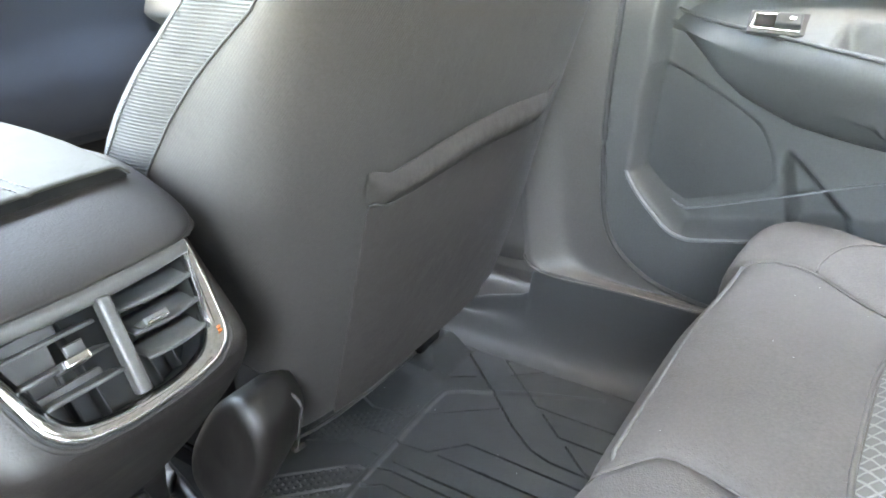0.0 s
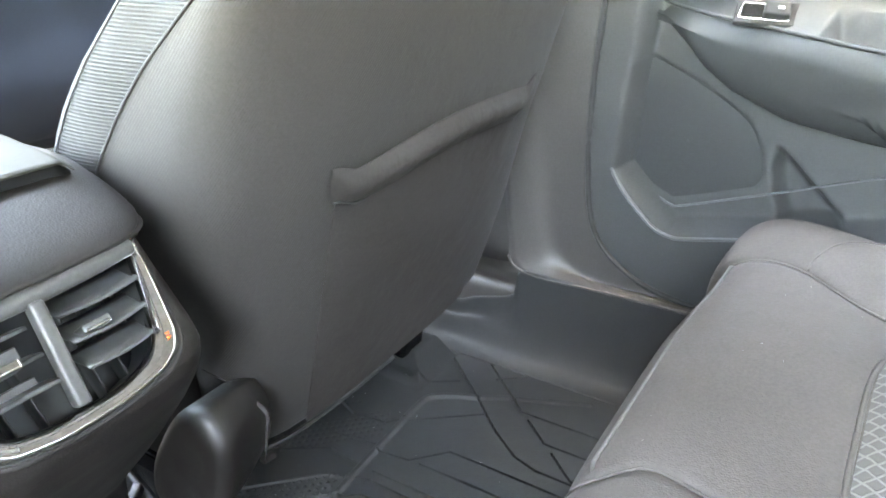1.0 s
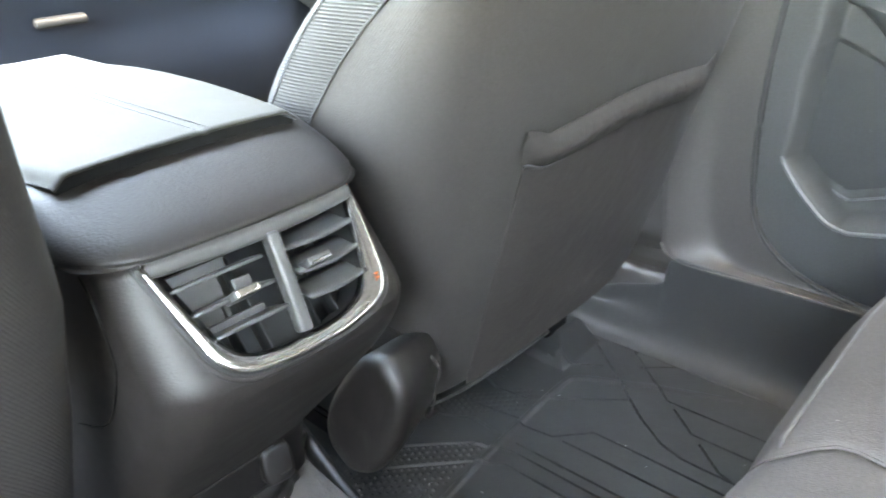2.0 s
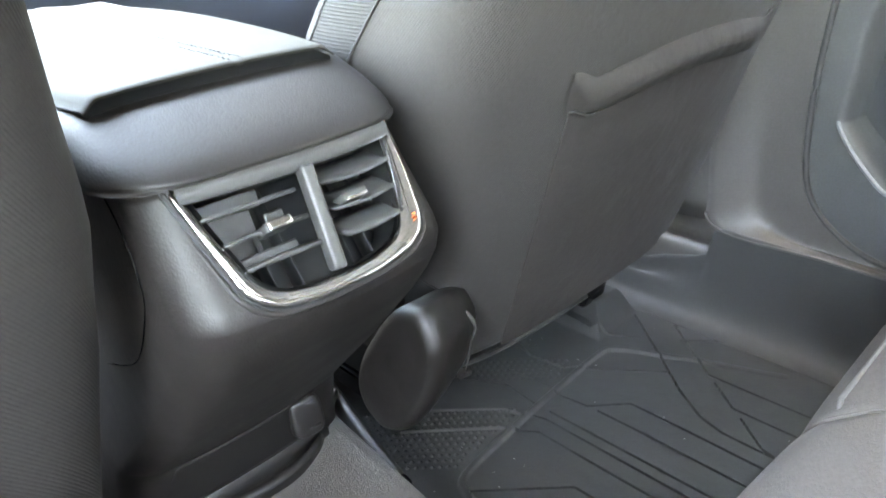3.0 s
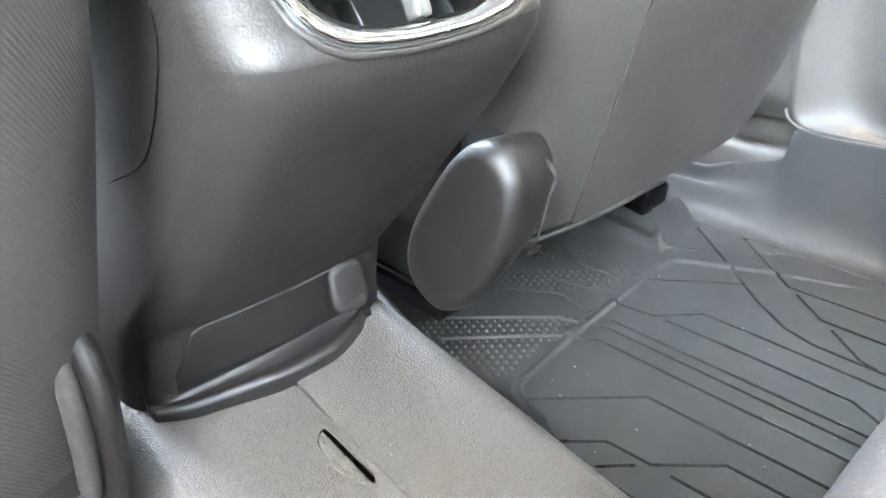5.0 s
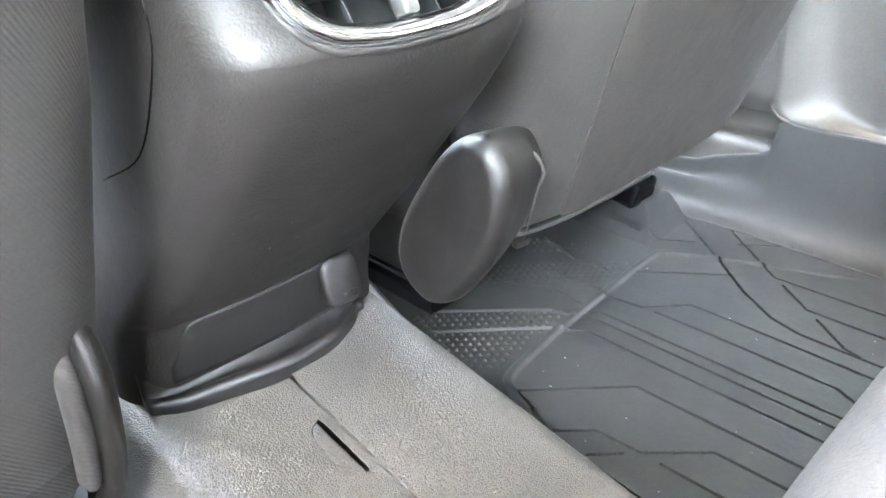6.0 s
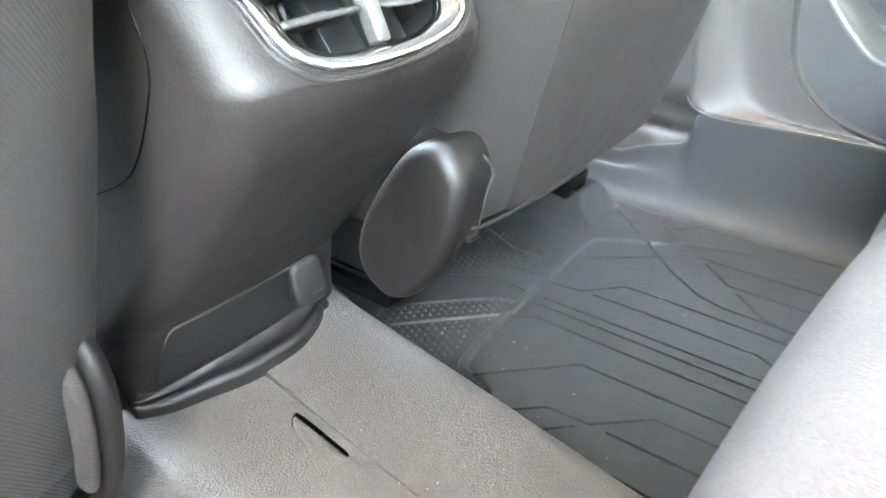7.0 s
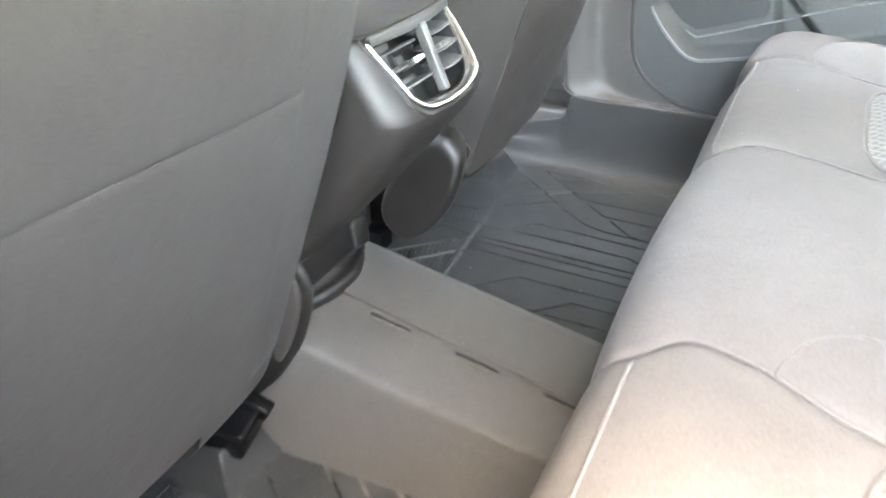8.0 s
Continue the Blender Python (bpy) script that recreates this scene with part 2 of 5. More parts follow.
def tube(name, points, radius, mat_, sides=8, closed=False, flat=1.0, up=(0, 0, 1)):
    """A round or flattened cord along the points; radius is a number or one for each point."""
    p = np.asarray(points, float)
    n = len(p)
    r = np.broadcast_to(np.asarray(radius, float), (n,))
    tan = np.roll(p, -1, 0) - np.roll(p, 1, 0) if closed else np.gradient(p, axis=0)
    tan /= np.linalg.norm(tan, axis=1)[:, None] + 1e-12
    side = np.cross(tan, np.asarray(up, float))
    side /= np.linalg.norm(side, axis=1)[:, None] + 1e-12
    top = np.cross(side, tan)
    ang = np.arange(sides) * 2 * math.pi / sides
    ring = p[:, None] + r[:, None, None] * (np.cos(ang)[None, :, None] * side[:, None] + flat * np.sin(ang)[None, :, None] * top[:, None])
    faces = quads(n, sides, closed, True)
    if not closed:
        faces += [tuple(range(sides)), tuple(range((n - 1) * sides, n * sides))]
    return mesh_of(name, ring.reshape(-1, 3), faces, mat_)


def rounded_box(name, size, mat_, place=None, bevel=0.004, segments=3):
    """A box with rounded edges, its centre at the pose."""
    bm = bmesh.new()
    bmesh.ops.create_cube(bm, size=1.0)
    bmesh.ops.scale(bm, vec=size, verts=bm.verts)
    bmesh.ops.bevel(bm, geom=bm.edges[:], offset=bevel, segments=segments, profile=0.6, affect="EDGES")
    if place is not None:
        bm.transform(place)
    me = bpy.data.meshes.new(name)
    bm.to_mesh(me)
    bm.free()
    me.polygons.foreach_set("use_smooth", [True] * len(me.polygons))
    me.materials.append(mat_)
    return me


def puffed(name, outline, depth, mat_, place, round_=0.006, steps=5):
    """A plate with a smooth outline in its own xy plane, pillowed edges and a depth along its z."""
    o = np.asarray(outline, float)
    c = o.mean(0)
    rows = [np.c_[o, np.zeros(len(o))]]
    size = np.linalg.norm(o - c, axis=1).min()
    for k in range(steps + 1):
        a = k / steps * math.pi / 2
        s = 1 - round_ * (1 - math.cos(a)) / size
        rows.append(np.c_[c + (o - c) * s, np.full(len(o), depth - round_ + round_ * math.sin(a))])
    s = rows[-1]
    for k in (0.6, 0.25, 0.02):
        rows.append(np.c_[c + (s[:, :2] - c) * k, np.full(len(o), depth + (1 - k) * 0.001)])
    g = np.array(rows)
    pts = g.reshape(-1, 3)
    pts = np.array([tuple(place @ Vector(v)) for v in pts]).reshape(g.shape)
    return sheet(name, pts, mat_, wrap_v=True, cap=True)


def smoothstep(t):
    t = np.clip(t, 0, 1)
    return t * t * (3 - 2 * t)


def line_distance(x, y, pts):
    """Distance of the grid points from a polyline."""
    d = np.full(x.shape, 9.0)
    for (ax, ay), (bx, by) in zip(pts[:-1], pts[1:]):
        vx, vy = bx - ax, by - ay
        t = np.clip(((x - ax) * vx + (y - ay) * vy) / (vx * vx + vy * vy + 1e-12), 0, 1)
        d = np.minimum(d, np.hypot(x - ax - t * vx, y - ay - t * vy))
    return d


def inside(x, y, poly):
    r = np.zeros(x.shape, bool)
    for (ax, ay), (bx, by) in zip(poly, poly[1:] + poly[:1]):
        cross = (ay > y) != (by > y)
        r ^= cross & (x < (bx - ax) * (y - ay) / (by - ay + 1e-12) + ax)
    return r


def signed(x, y, poly):
    """Distance from a closed outline, positive inside it."""
    d = line_distance(x, y, poly + poly[:1])
    return np.where(inside(x, y, poly), d, -d)


def axis(a, b, step):
    return np.linspace(a, b, int(round((b - a) / step)) + 1)


# ---- ground and car shell ----
bm = bmesh.new()
bmesh.ops.create_grid(bm, x_segments=2, y_segments=2, size=400)
bmesh.ops.translate(bm, vec=(0, 0, -0.38), verts=bm.verts)
me = bpy.data.meshes.new("ground")
bm.to_mesh(me)
bm.free()
me.materials.append(GROUND)
tagged(part("ground", me), "grey asphalt ground outside the car", "ground", kind="structure")


BLOCKER_GREY = material("light_block_grey", (0.12, 0.12, 0.118), 0.9, grain=(("noise", 0.01, 0.003),), mottle=0.15, mottle_scale=1.5)


def box_between(name, a, b, mat_, bevel=0.01):
    size = [b[i] - a[i] for i in range(3)]
    mid = [(a[i] + b[i]) / 2 for i in range(3)]
    return rounded_box(name, size, mat_, pose(*mid), bevel)


# Added, never in view: holds sky light back from the right-hand windows.
tagged(part("light_block_wall", box_between("light_block_wall", (-14, 2.6, -0.38), (14, 2.85, 4.6), BLOCKER_GREY)), "plain grey wall added out of view to block sky light from the right", "wall", kind="structure")
tagged(part("floor", box_between("floor", (-1.75, -0.74, -0.06), (1.15, 0.74, -0.004), CARPET)), "black carpeted car floor pan", "floor", kind="structure")
def roof_z(x, y):
    return 1.12 - 0.05 * (y / 0.6) ** 2 - 0.06 * ((x - 0.1) / 0.9) ** 2


grid = [[(x, y, roof_z(x, y)) for y in np.linspace(-0.6, 0.6, 17)] for x in np.linspace(-0.72, 0.85, 25)]
tagged(part("ceiling", slab("ceiling", grid, (0, 0, 0.04), HEADLINER)), "grey fabric headliner under the closed roof", "ceiling", kind="structure")


def pillar_bar(pts, width):
    return tube("pillar", smooth_path(pts, 6), width, TRIM, 10)


for s in (-1, 1):
    tagged(part("roof_rail", pillar_bar([(-0.75, s * 0.6, 1.03), (-0.3, s * 0.615, 1.06), (0.2, s * 0.615, 1.06), (0.82, s * 0.6, 1.01)], 0.035)), "grey trimmed roof rail over the doors", "roof rail", kind="structure")
    tagged(part("pillar", pillar_bar([(-1.5, s * 0.7, 0.6), (-1.1, s * 0.66, 0.85), (-0.7, s * 0.59, 1.07)], 0.045)), "dark trimmed windscreen pillar", "pillar", kind="structure")
    tagged(part("pillar", pillar_bar([(0.45, s * 0.72, 0.6), (0.62, s * 0.66, 0.85), (0.8, s * 0.6, 1.03)], 0.09)), "dark trimmed rear roof pillar", "pillar", kind="structure")
tagged(part("wall_front", box_between("wall_front", (-1.8, -0.74, -0.06), (-1.7, 0.74, 0.62), DASH)), "dark bulkhead behind the dashboard", "wall", kind="structure")
tagged(part("wall_rear", box_between("wall_rear", (0.98, -0.74, -0.06), (1.05, 0.74, 0.62), CARPET)), "dark bulkhead behind the rear bench", "wall", kind="structure")
tagged(part("wall_left", box_between("wall_left", (-1.75, -0.82, -0.2), (-0.3, -0.735, 0.62), DOOR_PLASTIC)), "dark inner side of the closed front door", "wall", kind="structure")
# Two unseen screens close the left rear opening; their heights tune the side light.
tagged(part("screen_left_rear", box_between("screen_left_rear", (-0.3, -0.82, -0.2), (0.05, -0.735, 0.66), DOOR_PLASTIC)), "unseen dark screen across the rear door opening, holding back side light", "wall", kind="structure")
tagged(part("screen_left_sill", box_between("screen_left_sill", (0.05, -0.82, -0.2), (0.62, -0.735, 0.59), DOOR_PLASTIC)), "unseen dark screen beside the rear bench, its height set for the light", "wall", kind="structure")
tagged(part("wall_left_quarter", box_between("wall_left_quarter", (0.62, -0.82, -0.2), (1.1, -0.735, 0.62), DOOR_PLASTIC)), "dark quarter panel behind the rear bench", "wall", kind="structure")
tagged(part("wall_right", box_between("wall_right", (-1.75, 0.76, -0.2), (1.1, 0.84, 0.6), PAINT)), "painted outer side of the car", "wall", kind="structure")


# ---- rubber floor mats ----
def grooved_sheet(name, x, y, z, d, half, depth, mat_):
    """A sheet over the grid with open grooves where d, the distance from their middle lines, is under half; all rims have walls of that depth."""
    step = x[1, 0] - x[0, 0]
    gx, gy = np.gradient(d, x[:, 0], y[0, :])
    near = np.abs(d - half) < 0.62 * step
    x, y = x + np.where(near, (half - d) * gx, 0), y + np.where(near, (half - d) * gy, 0)
    nu, nv = x.shape
    keep = (d[:-1, :-1] + d[1:, :-1] + d[:-1, 1:] + d[1:, 1:]) / 4 >= half
    idx = np.arange(nu * nv).reshape(nu, nv)
    faces = np.stack([idx[:-1, :-1], idx[1:, :-1], idx[1:, 1:], idx[:-1, 1:]], -1)[keep]
    edges = np.concatenate([faces[:, [k, (k + 1) % 4]] for k in range(4)])
    key = np.sort(edges, 1)
    _, first, count = np.unique(key[:, 0] * nu * nv + key[:, 1], return_index=True, return_counts=True)
    rims = edges[first[count == 1]]
    pts = np.stack([x, y, z], -1).reshape(-1, 3)
    low = np.zeros(nu * nv, int)
    feet = np.unique(rims)
    low[feet] = nu * nv + np.arange(len(feet))
    verts = np.concatenate([pts, pts[feet] - np.array([0, 0, depth])])
    faces = np.concatenate([faces, np.stack([rims[:, 1], rims[:, 0], low[rims[:, 0]], low[rims[:, 1]]], -1)])
    used, flat = np.unique(faces, return_inverse=True)
    me = bpy.data.meshes.new(name)
    me.from_pydata(verts[used].tolist(), [], flat.reshape(-1, 4).tolist())
    me.polygons.foreach_set("use_smooth", [True] * len(me.polygons))
    # crisp rims
    ends = np.zeros(len(me.edges) * 2, int)
    me.edges.foreach_get("vertices", ends)
    ends = np.sort(used[ends.reshape(-1, 2)], 1)
    rim_keys = np.sort(rims, 1) @ np.array([nu * nv, 1])
    crisp = np.isin(ends @ np.array([nu * nv, 1]), rim_keys)
    me.attributes.new("sharp_edge", "BOOLEAN", "EDGE").data.foreach_set("value", crisp)
    me.materials.append(mat_)
    me.update()
    return me


def floor_mat_right():
    thing = empty("floor_mat", (-0.3, 0.38, 0.0), "black moulded rubber floor mat with grooved pattern and raised dots", "floor mat")
    xs, ys = axis(-0.56, 0.03, 0.00115), axis(0.10, 0.652, 0.00115)
    x, y = np.meshgrid(xs, ys, indexing="ij")
    z = np.full(x.shape, 0.015)
    grooves = [
        [(-0.412, 0.587), (-0.334, 0.524), (-0.281, 0.478), (-0.238, 0.449), (-0.207, 0.441), (0.0, 0.442)],
        [(-0.374, 0.614), (-0.27, 0.529), (0.0, 0.53)],
        [(-0.256, 0.519), (-0.218, 0.488), (0.0, 0.489)],
        [(-0.203, 0.477), (-0.166, 0.447), (-0.15, 0.443)],
        [(-0.382, 0.324), (-0.366, 0.329), (0.0, 0.331)],
        [(-0.372, 0.343), (0.0, 0.348)],
        [(-0.38, 0.29), (-0.36, 0.306), (0.0, 0.308)],
        [(-0.355, 0.188), (-0.28, 0.266), (0.0, 0.269)],
        [(-0.3, 0.168), (-0.273, 0.194), (-0.232, 0.197), (-0.189, 0.237), (0.0, 0.24)],
        [(-0.262, 0.165), (-0.242, 0.187)],
        [(-0.214, 0.197), (0.0, 0.2)],
        [(-0.391, 0.374), (-0.346, 0.38), (-0.31, 0.417), (0.0, 0.42)],
        [(-0.331, 0.381), (-0.148, 0.383), (-0.09, 0.355), (0.0, 0.355)],
        [(-0.39, 0.44), (-0.31, 0.5)],
        [(-0.333, 0.573), (-0.287, 0.611), (0.0, 0.614)],
        [(-0.356, 0.599), (-0.311, 0.636)],
        [(-0.52, 0.436), (-0.462, 0.415), (-0.413, 0.422), (-0.396, 0.442)],
        [(-0.516, 0.512), (-0.431, 0.509), (-0.376, 0.544)],
        [(-0.493, 0.317), (-0.443, 0.348), (-0.393, 0.342)],
        [(-0.461, 0.372), (-0.397, 0.383)],
        [(-0.352, 0.185), (-0.33, 0.176), (-0.29, 0.16), (-0.1, 0.15)],
    ]
    cut_d = np.min([line_distance(x, y, g) for g in grooves], axis=0)
    beads = [
        [(-0.477, 0.2), (-0.394, 0.285), (-0.379, 0.293)],
        [(-0.513, 0.219), (-0.414, 0.311), (-0.389, 0.318)],
    ]
    for g in beads:
        z += 0.0022 * smoothstep(1.6 - line_distance(x, y, g) / 0.0018)
    ridge = [tuple(p) for p in smooth_path([(-0.33, 0.176), (-0.358, 0.184), (-0.374, 0.2), (-0.382, 0.258), (-0.389, 0.338), (-0.396, 0.47), (-0.383, 0.5), (-0.33, 0.527), (-0.29, 0.549), (-0.2, 0.585)], 5)]
    d = line_distance(x, y, ridge)
    fade = np.clip((0.6 - y) / 0.08, 0.25, 1)
    z += 0.0042 * fade * smoothstep(1.7 - d / 0.0034)
    field = inside(x, y, [(-0.39, 0.2), (-0.4, 0.33), (-0.41, 0.44), (-0.54, 0.44), (-0.54, 0.12), (-0.37, 0.12)]) & (d > 0.01)
    across_, along_ = y - x, x + y
    px = across_ / 0.0125
    row = np.floor(px)
    py = along_ / 0.0125 + 0.5 * (row % 2)
    dd = np.hypot(px - row - 0.5, py - np.floor(py) - 0.5) * 0.0125 / 1.414
    band = ((across_ > 0.585) & (across_ < 0.722)) | ((across_ > 0.805) & (across_ < 0.868)) | ((across_ > 0.9) & (across_ < 0.95))
    z += np.where(field & band, 0.0024 * smoothstep(1.6 - dd / 0.0014), 0)
    bump = np.minimum(0.075 - np.abs(x + 0.485), 0.05 - np.abs(y - 0.548))
    z += 0.042 * smoothstep(bump / 0.028)
    z += 0.05 * smoothstep((0.125 - y) / 0.02)
    z += 0.0008 * np.sin(x * 23 + 1.3) * np.sin(y * 19)
    part("mat_body", grooved_sheet("mat_body", x, y, z, cut_d, 0.0017, 0.0115, RUBBER), thing)
    part("mat_base", rounded_box("mat_base", (0.585, 0.548, 0.004), RUBBER, pose(-0.265, 0.376, 0.002), 0.001, 1), thing)
    xs = axis(-0.56, 0.06, 0.006)
    top = np.interp(xs, [-0.56, -0.462, -0.442, -0.415, -0.36, -0.349, -0.344, -0.334, 0.06], [0.06, 0.07, 0.072, 0.084, 0.1, 0.107, 0.14, 0.148, 0.145])
    wall = []
    for xx, tz in zip(xs, top):
        prof = smooth_path([(0.60, 0.0165), (0.618, 0.0175), (0.632, 0.026), (0.642, 0.05), (0.649, tz * 0.72), (0.653, tz), (0.658, tz - 0.002)], 5)
        wall.append([(xx, a, b) for a, b in prof])
    part("side_wall", slab("side_wall", wall, (0, 0.006, -0.004), RUBBER), thing)


floor_mat_right()


def hump_height(x):
    return 0.146 - 0.175 * (x + 0.42)


def floor_mat_left():
    thing = empty("floor_mat", (-0.3, -0.35, 0.0), "dark grey rubber floor mat with wide grooves beside the hump", "floor mat")
    xs, ys = axis(-0.6, 0.03, 0.0014), axis(-0.66, -0.128, 0.0014)
    x, y = np.meshgrid(xs, ys, indexing="ij")
    z = np.full(x.shape, 0.015)
    # crinkled grain: two layers of seeded noise
    rng = np.random.default_rng(5)
    for cell, tall in ((3, 0.0009), (7, 0.0012)):
        rough = rng.random((x.shape[0] // cell + 2, x.shape[1] // cell + 2))
        u, v = np.arange(x.shape[0]) / cell, np.arange(x.shape[1]) / cell
        i, j = u.astype(int), v.astype(int)
        fu, fv = smoothstep(u - i)[:, None], smoothstep(v - j)[None, :]
        z += tall * ((rough[np.ix_(i, j)] * (1 - fu) + rough[np.ix_(i + 1, j)] * fu) * (1 - fv) + (rough[np.ix_(i, j + 1)] * (1 - fu) + rough[np.ix_(i + 1, j + 1)] * fu) * fv)
    starts = [(-0.492, -0.216), (-0.402, -0.169), (-0.335, -0.149), (-0.294, -0.146), (-0.25, -0.142), (-0.2, -0.14), (-0.15, -0.138)]
    cut = np.min([line_distance(x, y, [(a, b), (a + 0.11, b - 0.084), (a + 0.13, b - 0.4)]) for a, b in starts], axis=0)
    bump = np.minimum(0.06 - np.abs(x + 0.445), 0.045 - np.abs(y + 0.195))
    z += 0.05 * smoothstep(bump / 0.02)
    cut = np.where(bump > -0.004, 1.0, cut)
    part("mat_body", grooved_sheet("mat_body", x, y, z, cut, 0.0026, 0.011, RUBBER), thing)
    part("mat_base", rounded_box("mat_base", (0.62, 0.525, 0.004), RUBBER, pose(-0.285, -0.394, 0.002), 0.001, 1), thing)


floor_mat_left()


# ---- liner over the transmission hump ----
def d_shape(cx, cy, grow=0.0):
    pts = smooth_path([(-0.0255, 0.003), (-0.0225, 0.0065), (0.0, 0.0067), (0.0225, 0.0065), (0.0258, 0.0035), (0.021, -0.0025), (0.009, -0.0073), (-0.007, -0.0076), (-0.021, -0.0033)], 4, True)
    return [(cx + px * (1 + grow / 0.025), cy + py * (1 + grow / 0.007)) for px, py in pts]


def hump_clip(thing, cx, cy):
    """A half-round flap set in its opening, with a hairline gap round it and a wider one along its straight side."""
    rows = []
    for inset, lift in ((0.0009, -0.003), (0.0009, -0.0004), (0.0015, 0.0), (0.003, 0.0002), (0.005, 0.0002), (0.0067, 0.0003)):
        row = []
        for px, py in d_shape(0.0, 0.0):
            qx, qy = cx + px * (1 - inset / 0.0256), cy + min(py * (1 - inset / 0.0071), 0.0045 - inset)
            wave = 0.0012 * math.sin(qx * 31) * math.sin(qy * 40 + 1)
            row.append((qx, qy, hump_height(qx) + wave + lift - 0.0012 * float(smoothstep((qy - cy + 0.002) / 0.006))))
        rows.append(row)
    part("clip", sheet("clip", rows, HUMP_VINYL, wrap_v=True, cap=True), thing)


def hump_liner():
    thing = empty("hump_liner", (-0.25, 0, 0.0), "grey grained liner over the centre hump, with half-round clips", "floor liner")
    xs = axis(-0.47, 0.06, 0.0009)
    # across the hump: y offset and fraction of the height, left foot to right foot
    across = smooth_path([(-0.17, 0.0), (-0.158, 0.02), (-0.149, 0.2), (-0.131, 0.7), (-0.121, 0.94), (-0.114, 0.992), (-0.105, 1.0), (-0.07, 1.0), (-0.0215, 1.0)], 14)
    seg = np.r_[0, np.cumsum(np.linalg.norm(np.diff(across * np.array([1, 0.13]), axis=0), axis=1))]
    even = np.linspace(0, seg[-1], 240)
    across = np.c_[np.interp(even, seg, across[:, 0]), np.interp(even, seg, across[:, 1])]
    x = xs[:, None] + 0 * across[None, :, 0]
    y = 0 * xs[:, None] + across[None, :, 0]
    y = y + np.where(y < -0.1, 0.02 * (xs[:, None] + 0.42) / 0.35 * np.clip((-0.1 - y) / 0.03, 0, 1), 0)
    h = hump_height(xs)[:, None]
    z = 0.013 + (h - 0.013) * across[None, :, 1]
    clips = ((-0.3165, -0.0335), (-0.213, -0.0325), (-0.113, -0.032))
    slots = np.min([-signed(x, y, d_shape(cx, cy)) for cx, cy in clips], axis=0)
    z = z + 0.0012 * np.sin(x * 31) * np.sin(y * 40 + 1)
    part("left_panel", grooved_sheet("left_panel", x, y, z, slots, 0.0, 0.0014, HUMP_VINYL), thing)
    for cx, cy in clips:
        hump_clip(thing, cx, cy)
    across = smooth_path([(-0.0203, 0.985), (-0.0195, 1.005), (-0.0175, 1.014), (0.0, 1.02), (0.06, 1.02), (0.077, 1.0), (0.086, 0.93), (0.094, 0.6), (0.102, 0.15), (0.112, 0.0)], 10)
    x = xs[:, None] + 0 * across[None, :, 0]
    y = 0 * xs[:, None] + across[None, :, 0]
    z = 0.013 + (h - 0.013) * across[None, :, 1] + 0.0012 * np.sin(x * 27 + 2) * np.sin(y * 35)
    part("right_panel", slab("right_panel", np.dstack([x, y, z]), (0, 0, -0.006), HUMP_VINYL), thing)


hump_liner()


# ---- centre console ----
FACE_C, FACE_U = Vector((-0.277, 0.003, 0.4235)), Vector((0, 1, 0))
FACE_V = Vector((-0.042, 0, 0.0575)).normalized()
FACE_N = FACE_U.cross(FACE_V).normalized()
FACE = Matrix(((FACE_U.x, FACE_V.x, FACE_N.x, FACE_C.x), (FACE_U.y, FACE_V.y, FACE_N.y, FACE_C.y), (FACE_U.z, FACE_V.z, FACE_N.z, FACE_C.z), (0, 0, 0, 1)))


def console_shift(z):
    return -0.012 * float(smoothstep((0.3 - z) / 0.15))


def console_ring(z, xr, w, r=0.027, bulge=0.008):
    pts = []
    for a in np.linspace(-90, 0, 12):
        pts.append((xr - r + r * math.cos(radians(a)), -(w - r) + r * math.sin(radians(a))))
    mid = np.linspace(-(w - r), w - r, 17)[1:-1]
    pts += [(xr, m) for m in mid]
    for a in np.linspace(0, 90, 12):
        pts.append((xr - r + r * math.cos(radians(a)), (w - r) + r * math.sin(radians(a))))
    pts = [(px - bulge * (py / w) ** 2, py, z) for px, py in pts]
    for f in (0.25, 0.6, 1.0):
        pts.append((xr - r + f * (-0.73 - xr), w, z))
    for f in (1.0, 0.6, 0.25):
        pts.append((xr - r + f * (-0.73 - xr), -w, z))
    return [(px, py + console_shift(z), pz) for px, py, pz in pts]


def console_profile():
    keys = np.array([(0.0, -0.42, 0.103), (0.13, -0.411, 0.103), (0.15, -0.4065, 0.102), (0.165, -0.404, 0.1), (0.2, -0.3985, 0.0985), (0.206, -0.3965, 0.098), (0.209, -0.3935, 0.0975), (0.235, -0.37, 0.095), (0.27, -0.338, 0.0925), (0.307, -0.306, 0.0915), (0.34, -0.278, 0.091), (0.36, -0.263, 0.0905), (0.375, -0.2545, 0.0905), (0.386, -0.252, 0.0905), (0.395, -0.2555, 0.09), (0.41, -0.2665, 0.0895), (0.43, -0.281, 0.0885), (0.4515, -0.297, 0.0885), (0.4535, -0.2968, 0.101)])
    low = keys[keys[:, 0] < 0.4525]
    zs = np.unique(np.concatenate([low[:, 0], np.linspace(0, 0.4515, 75)]))
    rows = [(float(z), float(np.interp(z, low[:, 0], low[:, 1])), float(np.interp(z, low[:, 0], low[:, 2]))) for z in zs]
    cap = smooth_path([(0.4524, -0.3, 0.096), (0.45255, -0.2975, 0.099), (0.4535, -0.2945, 0.101), (0.456, -0.2925, 0.1022), (0.4595, -0.2955, 0.1025), (0.4658, -0.306, 0.1022), (0.4745, -0.325, 0.101), (0.482, -0.344, 0.099), (0.486, -0.36, 0.096)], 6)
    return rows + [tuple(map(float, p)) for p in cap]


PROFILE_KEYS = np.array(console_profile())


